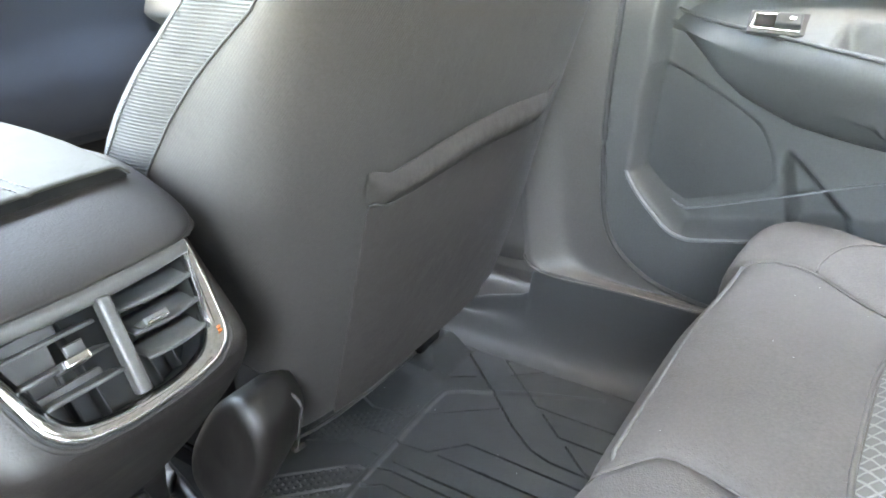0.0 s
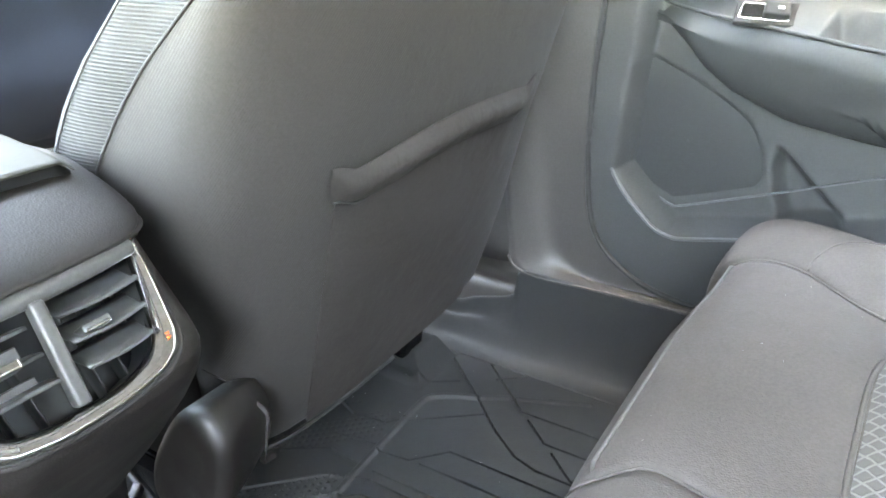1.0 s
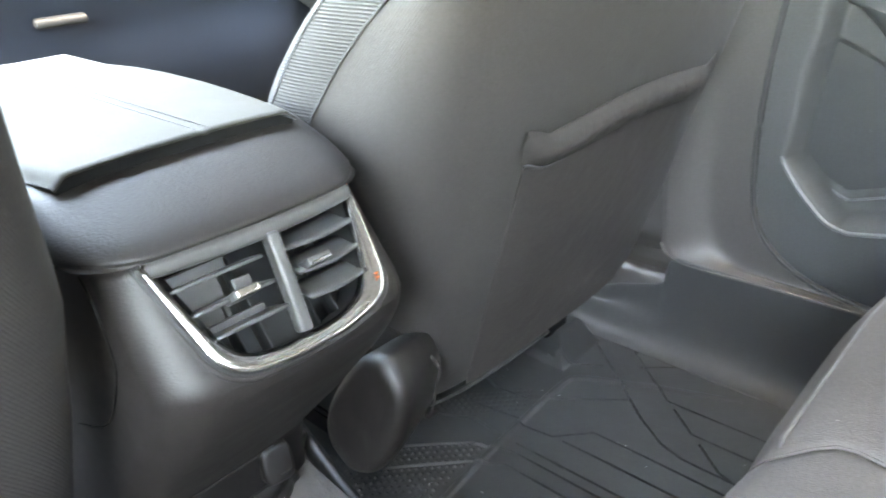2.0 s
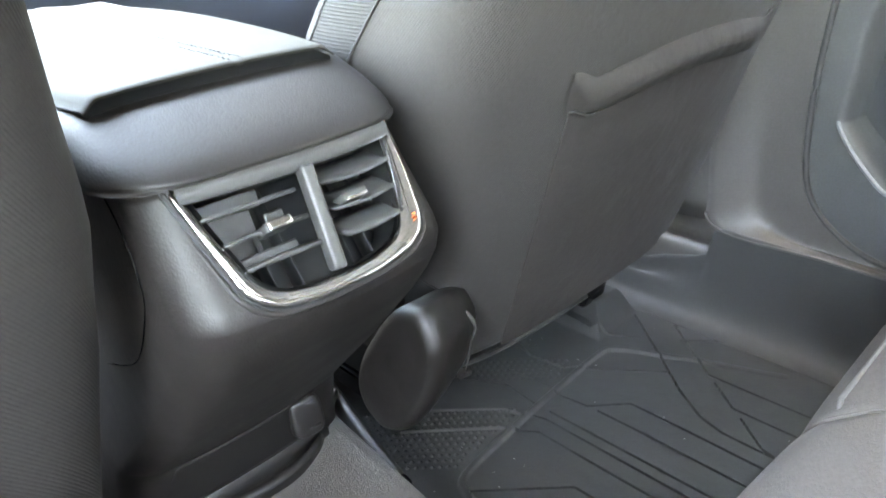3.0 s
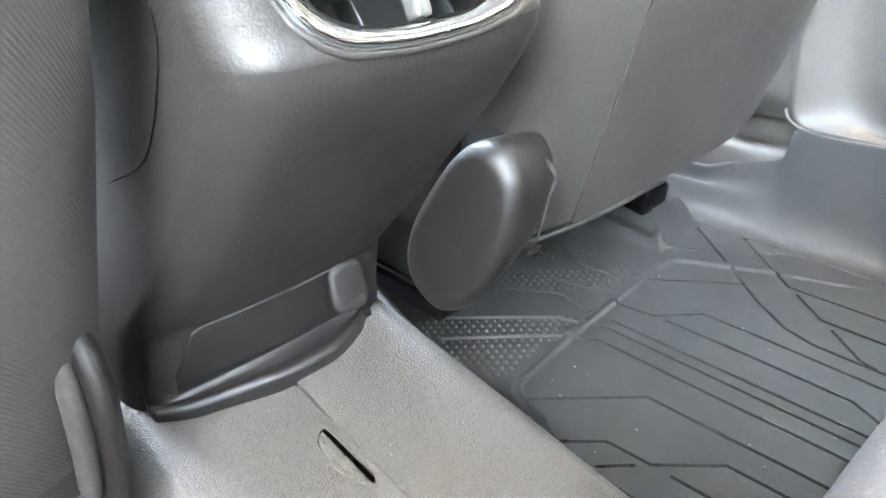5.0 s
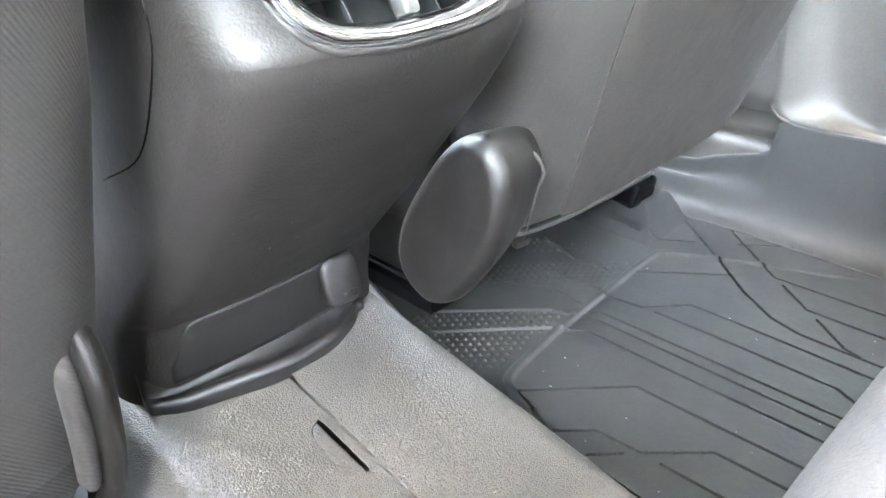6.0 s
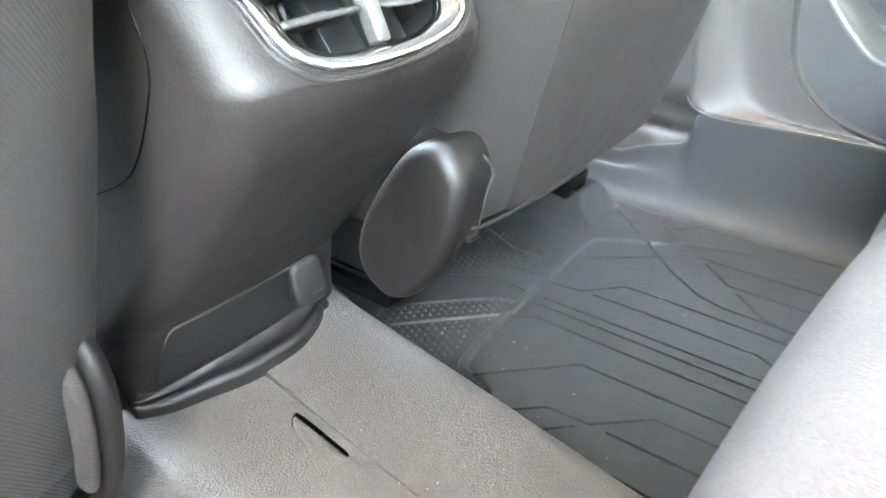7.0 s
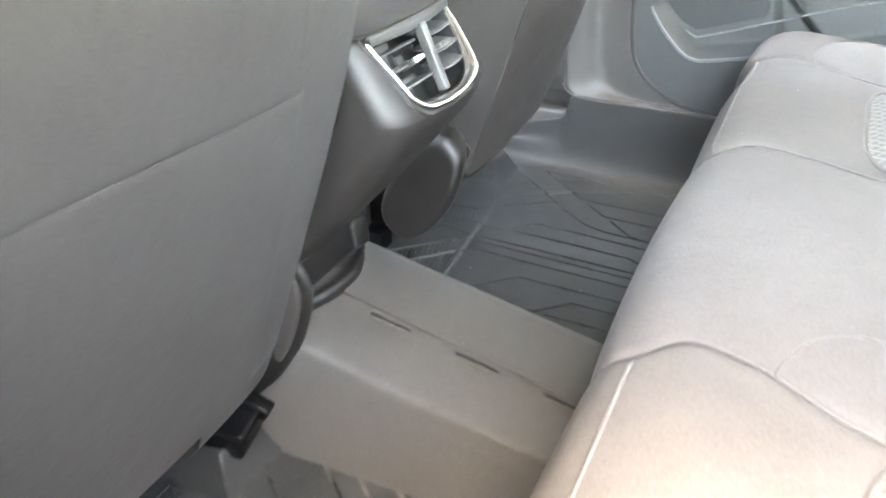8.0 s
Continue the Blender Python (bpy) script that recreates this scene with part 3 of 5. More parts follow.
def console_x(y, z, r=0.027, bulge=0.008):
    """Where the console's rear skin lies at this height and offset from its middle."""
    xr, w = np.interp(z, PROFILE_KEYS[:, 0], PROFILE_KEYS[:, 1]), np.interp(z, PROFILE_KEYS[:, 0], PROFILE_KEYS[:, 2])
    over = min(r, max(0.0, abs(y) - (w - r)))
    return float(xr - r + math.sqrt(r * r - over * over) - bulge * (y / w) ** 2)


def bezel_path(inset=0.0, top=0.037):
    w0, w1, low, r = 0.0735 - inset, 0.062 - inset, -0.041 + inset, 0.028 - 0.5 * inset
    pts = [(-w0, top), (-w0 * 0.55 - w1 * 0.45, 0.012)]
    for a in np.linspace(188, 258, 7):
        pts.append((-w1 + r + r * math.cos(radians(a)), low + r + r * math.sin(radians(a))))
    pts += [(-0.02, low - 0.0025), (0, low - 0.003)]
    left = pts[:-1]
    return pts + [(-px, py) for px, py in reversed(left)]


def console():
    thing = empty("center_console", (-0.6, 0, 0.0), "black grained plastic centre console with rear air vents and chrome surround", "car console")
    rings = [console_ring(z, xr, w, 0.027 + 0.02 * float(smoothstep((z - 0.452) / 0.003))) for z, xr, w in console_profile()]
    body = sheet("body", rings, PLASTIC, wrap_v=True, cap=True)
    cutter_rows = []
    outline = smooth_path(bezel_path(0.004, 0.034), 3)
    for depth in (0.05, -0.05):
        cutter_rows.append([tuple(FACE @ Vector((u, v, depth))) for u, v in outline])
    cutter = new("cutter", sheet("cutter", cutter_rows, VENT_DARK, wrap_v=True, cap=True, smooth=False))
    blank = new("blank", body)
    mod = blank.modifiers.new("cut", "BOOLEAN")
    mod.operation = "DIFFERENCE"
    mod.object = cutter
    mod.solver = "EXACT"
    cut = bpy.data.meshes.new_from_object(blank.evaluated_get(bpy.context.evaluated_depsgraph_get()))
    cut.name = "body"
    bpy.data.objects.remove(blank)
    bpy.data.objects.remove(cutter)
    shell = part("body", cut, thing)
    # vent
    path = smooth_path(bezel_path(0.0, 0.037), 5)
    t = np.linspace(0, 1, len(path))
    def face_at(u, v, d):
        p = FACE @ Vector((u, v, d))
        return (console_x(p.y, p.z - d * FACE_N.z) + d * FACE_N.x, p.y, p.z)
    # chrome band: its inner flank slopes into the vent, the crest lies near its outer edge
    band = []
    taper = 0.55 + 0.45 * np.clip(np.minimum(t, 1 - t) / 0.12, 0, 1) ** 0.6
    for inset, d in ((0.0088, -0.0085), (0.0078, -0.005), (0.006, -0.0022), (0.0035, -0.0002), (0.001, 0.0016), (-0.0008, 0.0027), (-0.0022, 0.0027), (-0.0031, 0.0016), (-0.0034, -0.0005), (-0.0034, -0.006)):
        ring = smooth_path(bezel_path(inset, 0.037), 5)
        band.append([face_at(path[k][0] + (u - path[k][0]) * taper[k], path[k][1] + (v - path[k][1]) * taper[k], d) for k, (u, v) in enumerate(ring)])
    part("vent_bezel", sheet("vent_bezel", band, CHROME), thing, "polished chrome U-shaped vent surround")
    groove = smooth_path(bezel_path(-0.0042, 0.036), 5)
    part("bezel_gap", tube("bezel_gap", [face_at(u, v, 0.0) for u, v in groove], 0.0009, VENT_DARK, 6, up=tuple(FACE_N)), thing)
    rim = smooth_path(bezel_path(-0.0062, 0.034), 5)
    part("bezel_rim", tube("bezel_rim", [face_at(u, v, -0.0008) for u, v in rim], 0.0022 * np.clip(np.minimum(t, 1 - t) / 0.15, 0.1, 1), PLASTIC, 8, up=tuple(FACE_N)), thing, "moulded rim round the chrome surround")
    wall = []
    for d in (-0.006, -0.02, -0.04):
        wall.append([tuple(FACE @ Vector((u, v, d))) for u, v in smooth_path(bezel_path(0.0086, 0.035), 5)])
    part("vent_frame", sheet("vent_frame", wall, VENT_DARK), thing, "dark inner wall of the vent")
    part("vent_back", rounded_box("vent_back", (0.15, 0.085, 0.004), VENT_DARK, FACE @ pose(0, -0.004, -0.046), 0.001), thing)
    strip = []
    for y in np.linspace(-0.069, 0.0715, 41):
        x = -0.2895 - 0.0075 * (y / 0.07) ** 2
        strip.append([(x - 0.006, y, 0.4541), (x, y, 0.4535), (x + 0.0012, y, 0.4515), (x + 0.0018, y, 0.4485), (x + 0.0016, y, 0.4462), (x + 0.0002, y, 0.4448), (x - 0.006, y, 0.4446)])
    part("vent_strip", sheet("vent_strip", strip, DIVIDER, cap=False), thing, "silver-grey strip above the two vents")
    up = Vector((-0.0255, 0.003, 0.0535)).normalized()
    side = Vector((0, 1, 0)) - up * up.y
    side.normalize()
    out = side.cross(up)
    turn = Matrix(((side.x, up.x, out.x, -0.2765), (side.y, up.y, out.y, 0.0022), (side.z, up.z, out.z, 0.4195), (0, 0, 0, 1)))
    part("vent_divider", rounded_box("vent_divider", (0.0085, 0.062, 0.01), DIVIDER, turn, 0.0024), thing, "silver-grey upright bar between the two vents")

    for s in (-1, 1):
        for k, v in enumerate((0.017, 0.0005, -0.016)):
            w_out = 0.0655 - 0.0055 * k
            us = np.linspace(0.008, w_out, 12)
            grid = []
            for e in np.linspace(0, 1, 5):
                row = []
                for q, u in enumerate(us):
                    f = q / 11
                    sag = (0.007 * math.sin(math.pi * f * 0.9) - 0.006 * f) if s > 0 else -0.002 * f
                    dep = -0.004 - 0.02 * e
                    tilt = (0.013 if s > 0 else 0.004) * (e - 0.25)
                    row.append(tuple(FACE @ Vector((s * u + 0.002, v + tilt - sag * 0.35 * (1 - e), dep - (0.002 if s > 0 else 0) * f))))
                grid.append(row)
            part("slat", slab("slat", grid, tuple(FACE_V * 0.0024), SLAT), thing)
        for u in (0.018, 0.034, 0.05):
            part("vane", rounded_box("vane", (0.0016, 0.064, 0.014), VENT_DARK, FACE @ pose(s * u + 0.002, -0.004, -0.034), 0.0005, 1), thing)
        tab = part("vent_tab", rounded_box("vent_tab", (0.017, 0.0055, 0.016), SLAT, FACE @ pose(s * 0.026 - 0.002, 0.0015, -0.005), 0.0014), thing)
        part("tab_cap", rounded_box("tab_cap", (0.0145, 0.0048 if s < 0 else 0.002, 0.003), CHROME, FACE @ pose(s * 0.026 - 0.002, 0.0013 - (0.0015 if s > 0 else 0), 0.0035), 0.001), tab, "chrome tip of the vent tab")
    part("vent_flap", rounded_box("vent_flap", (0.036, 0.03, 0.003), DIVIDER, FACE @ pose(-0.046, 0.008, -0.028, 14, 0, 0), 0.001), thing, "grey shut-off flap behind the slats")
    for u, v, a, b in ((-0.04, 0.0245, 0.04, 0.01), (-0.016, 0.0095, 0.012, 0.008), (-0.03, -0.009, 0.04, 0.006)):
        part("vent_flap", rounded_box("vent_flap", (a, b, 0.003), DIVIDER, FACE @ pose(u, v, -0.024, 14, 0, 0), 0.001), thing)
    # Orange reflections in the chrome, made as tiny coloured blocks.
    for u, v in ((0.0708, 0.0345),):
        p = FACE @ Vector((u, v, 0))
        part("bezel_glint", rounded_box("bezel_glint", (0.0022, 0.0026, 0.0012), ORANGE_GLINT, Matrix.Translation((console_x(p.y, p.z) + 0.0032, p.y, p.z + 0.002)) @ FACE.to_3x3().to_4x4(), 0.0006), thing, "orange reflection on the chrome, made as a small coloured block")
    for k in (0, 1):
        part("bezel_glint", rounded_box("bezel_glint", (0.003, 0.0011, 0.001), ORANGE_GLINT, Matrix.Translation((-0.2612 - 0.0016 * k, 0.0588 + 0.0003 * k, 0.4035 + 0.0022 * k)) @ FACE.to_3x3().to_4x4(), 0.0003, 1), thing, "orange reflection on the chrome, made as a small coloured block")
    # scooped lip at the foot: a ledge with a rolled edge, dying out to one side
    lip, ridge = [], []
    foot_line = smooth_path([(-0.13, -0.455), (-0.125, -0.434), (-0.117, -0.418), (-0.094, -0.402), (-0.06, -0.3925), (-0.024, -0.3835), (0.014, -0.3835), (0.045, -0.395), (0.056, -0.405), (0.064, -0.418)], 8)
    for y in np.linspace(-0.106, 0.0625, 76):
        edge = console_x(y - console_shift(0.158), 0.158) - 0.0015
        front = float(np.interp(y, foot_line[:, 0], foot_line[:, 1]))
        foot = 0.006
        w = max(0.0005, front - foot - edge)
        left = float(smoothstep((-0.084 - y) / 0.018))
        w *= 1 - 0.25 * left
        top, brim = 0.1588 + 0.02 * left, 0.1535
        prof = [(edge - 0.004, top + 0.004)] + [(edge + w * a, brim + (top - brim) * (1 - a) ** (3.0 - 1.5 * left) - 0.0012 * (1 - left) * math.sin(math.pi * a)) for a in np.linspace(0, 1, 13)]
        prof += [(edge + w + foot * math.sin(a), brim - foot * (1 - math.cos(a))) for a in np.linspace(0.25, math.pi / 2, 8)]
        prof += [(edge + w + foot, 0.125), (edge + w + 0.6 * foot, 0.105)]
        lip.append([(px, y, pz) for px, pz in prof])
        if -0.086 < y < 0.05:
            ridge.append((edge + 0.0014, y, top - 0.0004))
    part("foot_lip", slab("foot_lip", lip, (-0.012, 0, 0), KICK_SHADE), thing, "scooped leather-grained lip at the console foot")
    # Paler cord that stands in for the highlight along the crease above the lip.
    part("lip_highlight", tube("lip_highlight", ridge, 0.0006, PLASTIC_SMOOTH, 8), thing)
    kick = []
    for f in np.linspace(0, 1, 14):
        row = []
        for y in np.linspace(-0.088, 0.052, 30):
            z_top = 0.2035 - 0.03 * float(smoothstep((-0.066 - y) / 0.022)) ** 2
            z = 0.1585 + (z_top - 0.1585) * f
            row.append((console_x(y - console_shift(z), z) + 0.0009 * math.sin(math.pi * min(1, 0.06 + f)) ** 0.5, y, z))
        kick.append(row)
    part("kick_panel", slab("kick_panel", kick, (-0.004, 0, 0), KICK_SHADE), thing, "kick panel above the lip, its colour darkened for shade")
    o = [(0.0145 * math.copysign(abs(math.cos(a)) ** 0.5, math.cos(a)), 0.0185 * math.copysign(abs(math.sin(a)) ** 0.5, math.sin(a))) for a in np.linspace(0, 2 * math.pi, 40, endpoint=False)]
    face = Matrix.Translation((-0.4095, 0.04, 0.183)) @ pose(0, 0, 0, 0, -11, -7) @ Matrix(((0, 0, 1, 0), (1, 0, 0, 0), (0, 1, 0, 0), (0, 0, 0, 1)))
    cap = part("socket_cap", puffed("socket_cap", o, 0.018, PLASTIC_LEATHER, face, 0.004, 5), thing, "rounded dark cap over the power socket")
    part("cap_ridge", tube("cap_ridge", [tuple(face @ Vector(v)) for v in smooth_path([(-0.001, -0.0098, 0.0183), (0.004, -0.0096, 0.0184), (0.0085, -0.009, 0.0183)], 5)], 0.0012, PLASTIC_LEATHER, 6), cap)
    part("side_seam", tube("side_seam", smooth_path([(-0.345, -0.0888, 0.45), (-0.33, -0.0888, 0.43), (-0.318, -0.09, 0.4), (-0.325, -0.0907, 0.375), (-0.36, -0.0912, 0.33), (-0.42, -0.0918, 0.3)], 6), 0.0006, GLOSS_BLACK, 6), thing)
    # armrest lid
    lid_rows = []
    def lid_half(xx):
        return float(np.interp(-xx, [0.358, 0.4, 0.45, 0.5, 0.556, 0.6, 0.628, 0.674, 0.706, 0.725, 0.733], [0.0825, 0.0905, 0.0975, 0.102, 0.1035, 0.1, 0.094, 0.079, 0.057, 0.032, 0.008]))
    def lid_z(xx, y):
        rim = min(lid_half(xx) - abs(y), 0.733 + xx)
        z = 0.4955 - 0.003 * (y / 0.09) ** 2 - 0.006 * (1 - float(smoothstep(rim / 0.012))) ** 2 - 0.0012 * (1 - float(smoothstep((-0.358 - xx) / 0.004))) ** 2
        return z - 0.0011 * float(smoothstep(1.6 - abs(y - 0.0135) / 0.0016))
    for xx in np.r_[np.linspace(-0.358, -0.368, 8), np.linspace(-0.385, -0.7, 34), np.linspace(-0.706, -0.732, 8)]:
        w = lid_half(xx)
        lid_rows.append([(xx, w * a, lid_z(xx, w * a)) for a in np.sin(np.linspace(-1, 1, 61) * math.pi / 2)])
    lid = part("armrest_lid", slab("armrest_lid", lid_rows, (0, 0, -0.0012), LID_LEATHER), thing, "light grey leatherette armrest lid with a stitched seam")
    lower = []
    for xx in (-0.3595, -0.45, -0.55, -0.62, -0.69):
        lower.append([(xx, y, 0.4925 - 0.003 * (y / 0.09) ** 2 - 0.005 * float(smoothstep((abs(y) - lid_half(xx) + 0.014) / 0.012))) for y in np.linspace(-0.97, 0.97, 33) * lid_half(xx)])
    part("lid_base", slab("lid_base", lower, (0, 0, -0.024), LID_SHADE), lid, "underside of the lid, coloured dark for the shade there")
    stitch = tube("stitch", [(-0.002, 0, 0), (0.002, 0, 0)], 0.0005, LID_THREAD, 5)
    for off in (0.0095, 0.0175):
        for k in range(56):
            xa = -0.366 - 0.006 * k
            ob = part("stitch", stitch, lid)
            ob.location = (xa, off, lid_z(xa, off) + 0.0003)
    return thing


console()


# ---- front seats ----
def seat_back_x(z):
    return -0.255 + 0.33 * (z - 0.455)


SEAT_Y = 0.364
def outer(z):
    """The door side bulges more, above all low down."""
    return 1.035 + 0.11 * float(smoothstep((0.42 - z) / 0.16))


HALF = smooth_path([(0.0, 0.0), (0.0, 0.06), (0.0015, 0.11), (0.005, 0.157), (0.0125, 0.194), (0.028, 0.219), (0.055, 0.232), (0.09, 0.237), (0.125, 0.24), (0.16, 0.242), (0.188, 0.238), (0.2, 0.222), (0.2, 0.17), (0.195, 0.08), (0.19, 0.0)], 5)


def seat_width(z):
    return float(np.interp(z, [0.15, 0.2, 0.3, 0.4, 0.45, 0.6, 0.7, 0.8, 0.88], [0.86, 0.9, 0.95, 1.0, 1.04, 1.04, 0.98, 0.88, 0.7]))


def seat_depth(z):
    return float(np.interp(z, [0.15, 0.42, 0.47, 0.51, 0.54, 0.57, 0.6, 0.65, 0.7, 0.88], [1.0, 1.02, 1.05, 0.99, 0.905, 0.805, 0.7, 0.65, 0.62, 0.55]))


def seat_half(z):
    """Half of the seat's outline at this height: the sides draw in towards the front, more so higher up."""
    draw = float(np.interp(z, [0.15, 0.3, 0.42, 0.47, 0.54, 0.6, 0.7, 0.88], [0.2, 0.16, 0.03, 0.0, 0.05, 0.115, 0.19, 0.21]))
    y = HALF[:, 1] * seat_width(z) * (1 - draw * smoothstep((HALF[:, 0] - 0.02) / 0.12))
    return np.c_[HALF[:, 0] * seat_depth(z), y]


def seat_ring(z, shrink=1.0, out=0.0):
    x0 = seat_back_x(z)
    half = [(x0 - dx * shrink - (0.2 * (1 - shrink)) * 0.5 + out, y * shrink) for dx, y in seat_half(z)]
    return [(a, SEAT_Y - b, z) for a, b in half] + [(a, SEAT_Y + b * outer(z), z) for a, b in reversed(half[1:-1])]


def seat_surface(s, z, out=0.0):
    """A point of the seat's skin: s is the distance round from the middle of the back, to its right (+) or left (-)."""
    pts = seat_half(z)
    seg = np.r_[0, np.cumsum(np.linalg.norm(np.diff(pts, axis=0), axis=1))]
    dx, y = np.interp(abs(s), seg, pts[:, 0]), np.interp(abs(s), seg, pts[:, 1])
    e = 0.002
    tx, ty = np.interp(abs(s) + e, seg, pts[:, 0]) - dx, np.interp(abs(s) + e, seg, pts[:, 1]) - y
    ln = math.hypot(tx, ty) + 1e-9
    nx, ny = ty / ln, tx / ln
    sign = 1 if s >= 0 else -1
    return (seat_back_x(z) - dx + out * nx, SEAT_Y + sign * (y * (outer(z) if s > 0 else 1) + out * ny), z)


def strip_at(z, dx):
    """The distance round the seat's skin to the place dx metres forward of its back."""
    pts = seat_half(z)
    seg = np.r_[0, np.cumsum(np.linalg.norm(np.diff(pts, axis=0), axis=1))]
    return float(np.interp(dx * seat_depth(z), pts[:50, 0], seg[:50]))


def strip_edge(z):
    """How far forward of the back the ribbed strip begins: it widens upwards."""
    return float(np.interp(z, [0.36, 0.47, 0.52, 0.545, 0.557, 0.573, 0.59, 0.65, 0.83], [0.138, 0.131, 0.121, 0.113, 0.107, 0.096, 0.077, 0.06, 0.05]))


def mouth(a, hem=True):
    if not hem:
        return 0.467 + 0.052 * (a + 0.134)
    return 0.449 + 0.015 * (1 - (a / 0.15) ** 2) + 0.012 * smoothstep((abs(a) - 0.128) / 0.028)


def pocket_edge(z, hem=True):
    return (0.145 if hem else 0.134) - 0.014 * (0.45 - z) / 0.27


def map_pocket(thing, hem):
    """The pocket on the back: a flat panel, with or without a stitched hem along its mouth."""
    drop = 0.029 if hem else 0.0
    g = []
    for f in np.linspace(0, 1, 44):
        row = []
        for q in np.linspace(-1, 1, 45):
            zt = mouth(q * 0.15, hem) - drop
            z = 0.178 + (zt - 0.178) * f
            out = 0.0015 + 0.0035 * (1 - abs(q) ** 6) * (0.5 + 0.5 * f)
            if not hem:
                out = 0.0012 + 0.005 * (1 - abs(q) ** 8) * smoothstep(f * 1.05)
            row.append(seat_surface(q * pocket_edge(z, hem), z, out))
        g.append(row)
    # the mouth: a thin folded edge over an open gap
    lips = [(-0.001, 0.0005, 0.0)] if hem else [(0.0006, 0.0009, 0.0048), (0.0002, 0.0006, 0.0042), (-0.03, 0.0003, 0.0)]
    for dz, flat_, puff in lips:
        g.append([seat_surface(q * pocket_edge(0.45, hem), mouth(q * 0.15, hem) - drop + dz, flat_ + puff * (1 - abs(q) ** 8)) for q in np.linspace(-1, 1, 45)])
    made = [part("map_pocket", sheet("map_pocket", g, BACK_VINYL if hem else TWILL), thing, "flat map pocket panel")]
    if not hem:
        for s in (-1, 1):
            made.append(part("panel_seam", tube("panel_seam", [seat_surface(s * 0.131, z, -0.0012) for z in np.linspace(0.2, 0.68, 30)], 0.0015, TWILL, 8), thing))
    if hem:
        for s in (-1, 1):
            made.append(part("pocket_seam", tube("pocket_seam", [seat_surface(s * pocket_edge(z), z, 0.0005) for z in np.linspace(0.18, 0.43, 24)], 0.0008, BACK_VINYL, 6), thing))
        g = []
        for q in np.linspace(-1, 1, 61):
            a = q * 0.1555
            end = 1 - 0.9 * abs(q) ** 4
            row = [seat_surface(a * 0.97, mouth(a) - 0.031, 0.002)]
            tall = 0.031 * (0.25 + 0.75 * (1 - abs(q) ** 10))
            for k in range(11):
                e = k / 10
                z = mouth(a) - tall * (1 - e)
                out = 0.003 + (0.0085 + 0.0095 * math.sin(math.pi * e)) * end * (1 - 0.22 * e)
                row.append(seat_surface(a, z, out))
            row.append(seat_surface(a, mouth(a) + 0.0008, 0.003 + 0.0055 * end))
            row.append(seat_surface(a, mouth(a) - 0.0005, 0.002 + 0.004 * end))
            row.append(seat_surface(a, mouth(a) - 0.022, 0.0005))
            g.append(row)
        made.append(part("pocket_hem", sheet("pocket_hem", g, BACK_VINYL), thing, "rolled hem along the pocket mouth"))
        made.append(part("hem_seam", tube("hem_seam", [seat_surface(q * 0.148, mouth(q * 0.1555) - 0.0305, 0.0085 * (1 - 0.8 * abs(q) ** 7)) for q in np.linspace(-1, 1, 45)], 0.0012, THREAD, 6), thing))
    return made


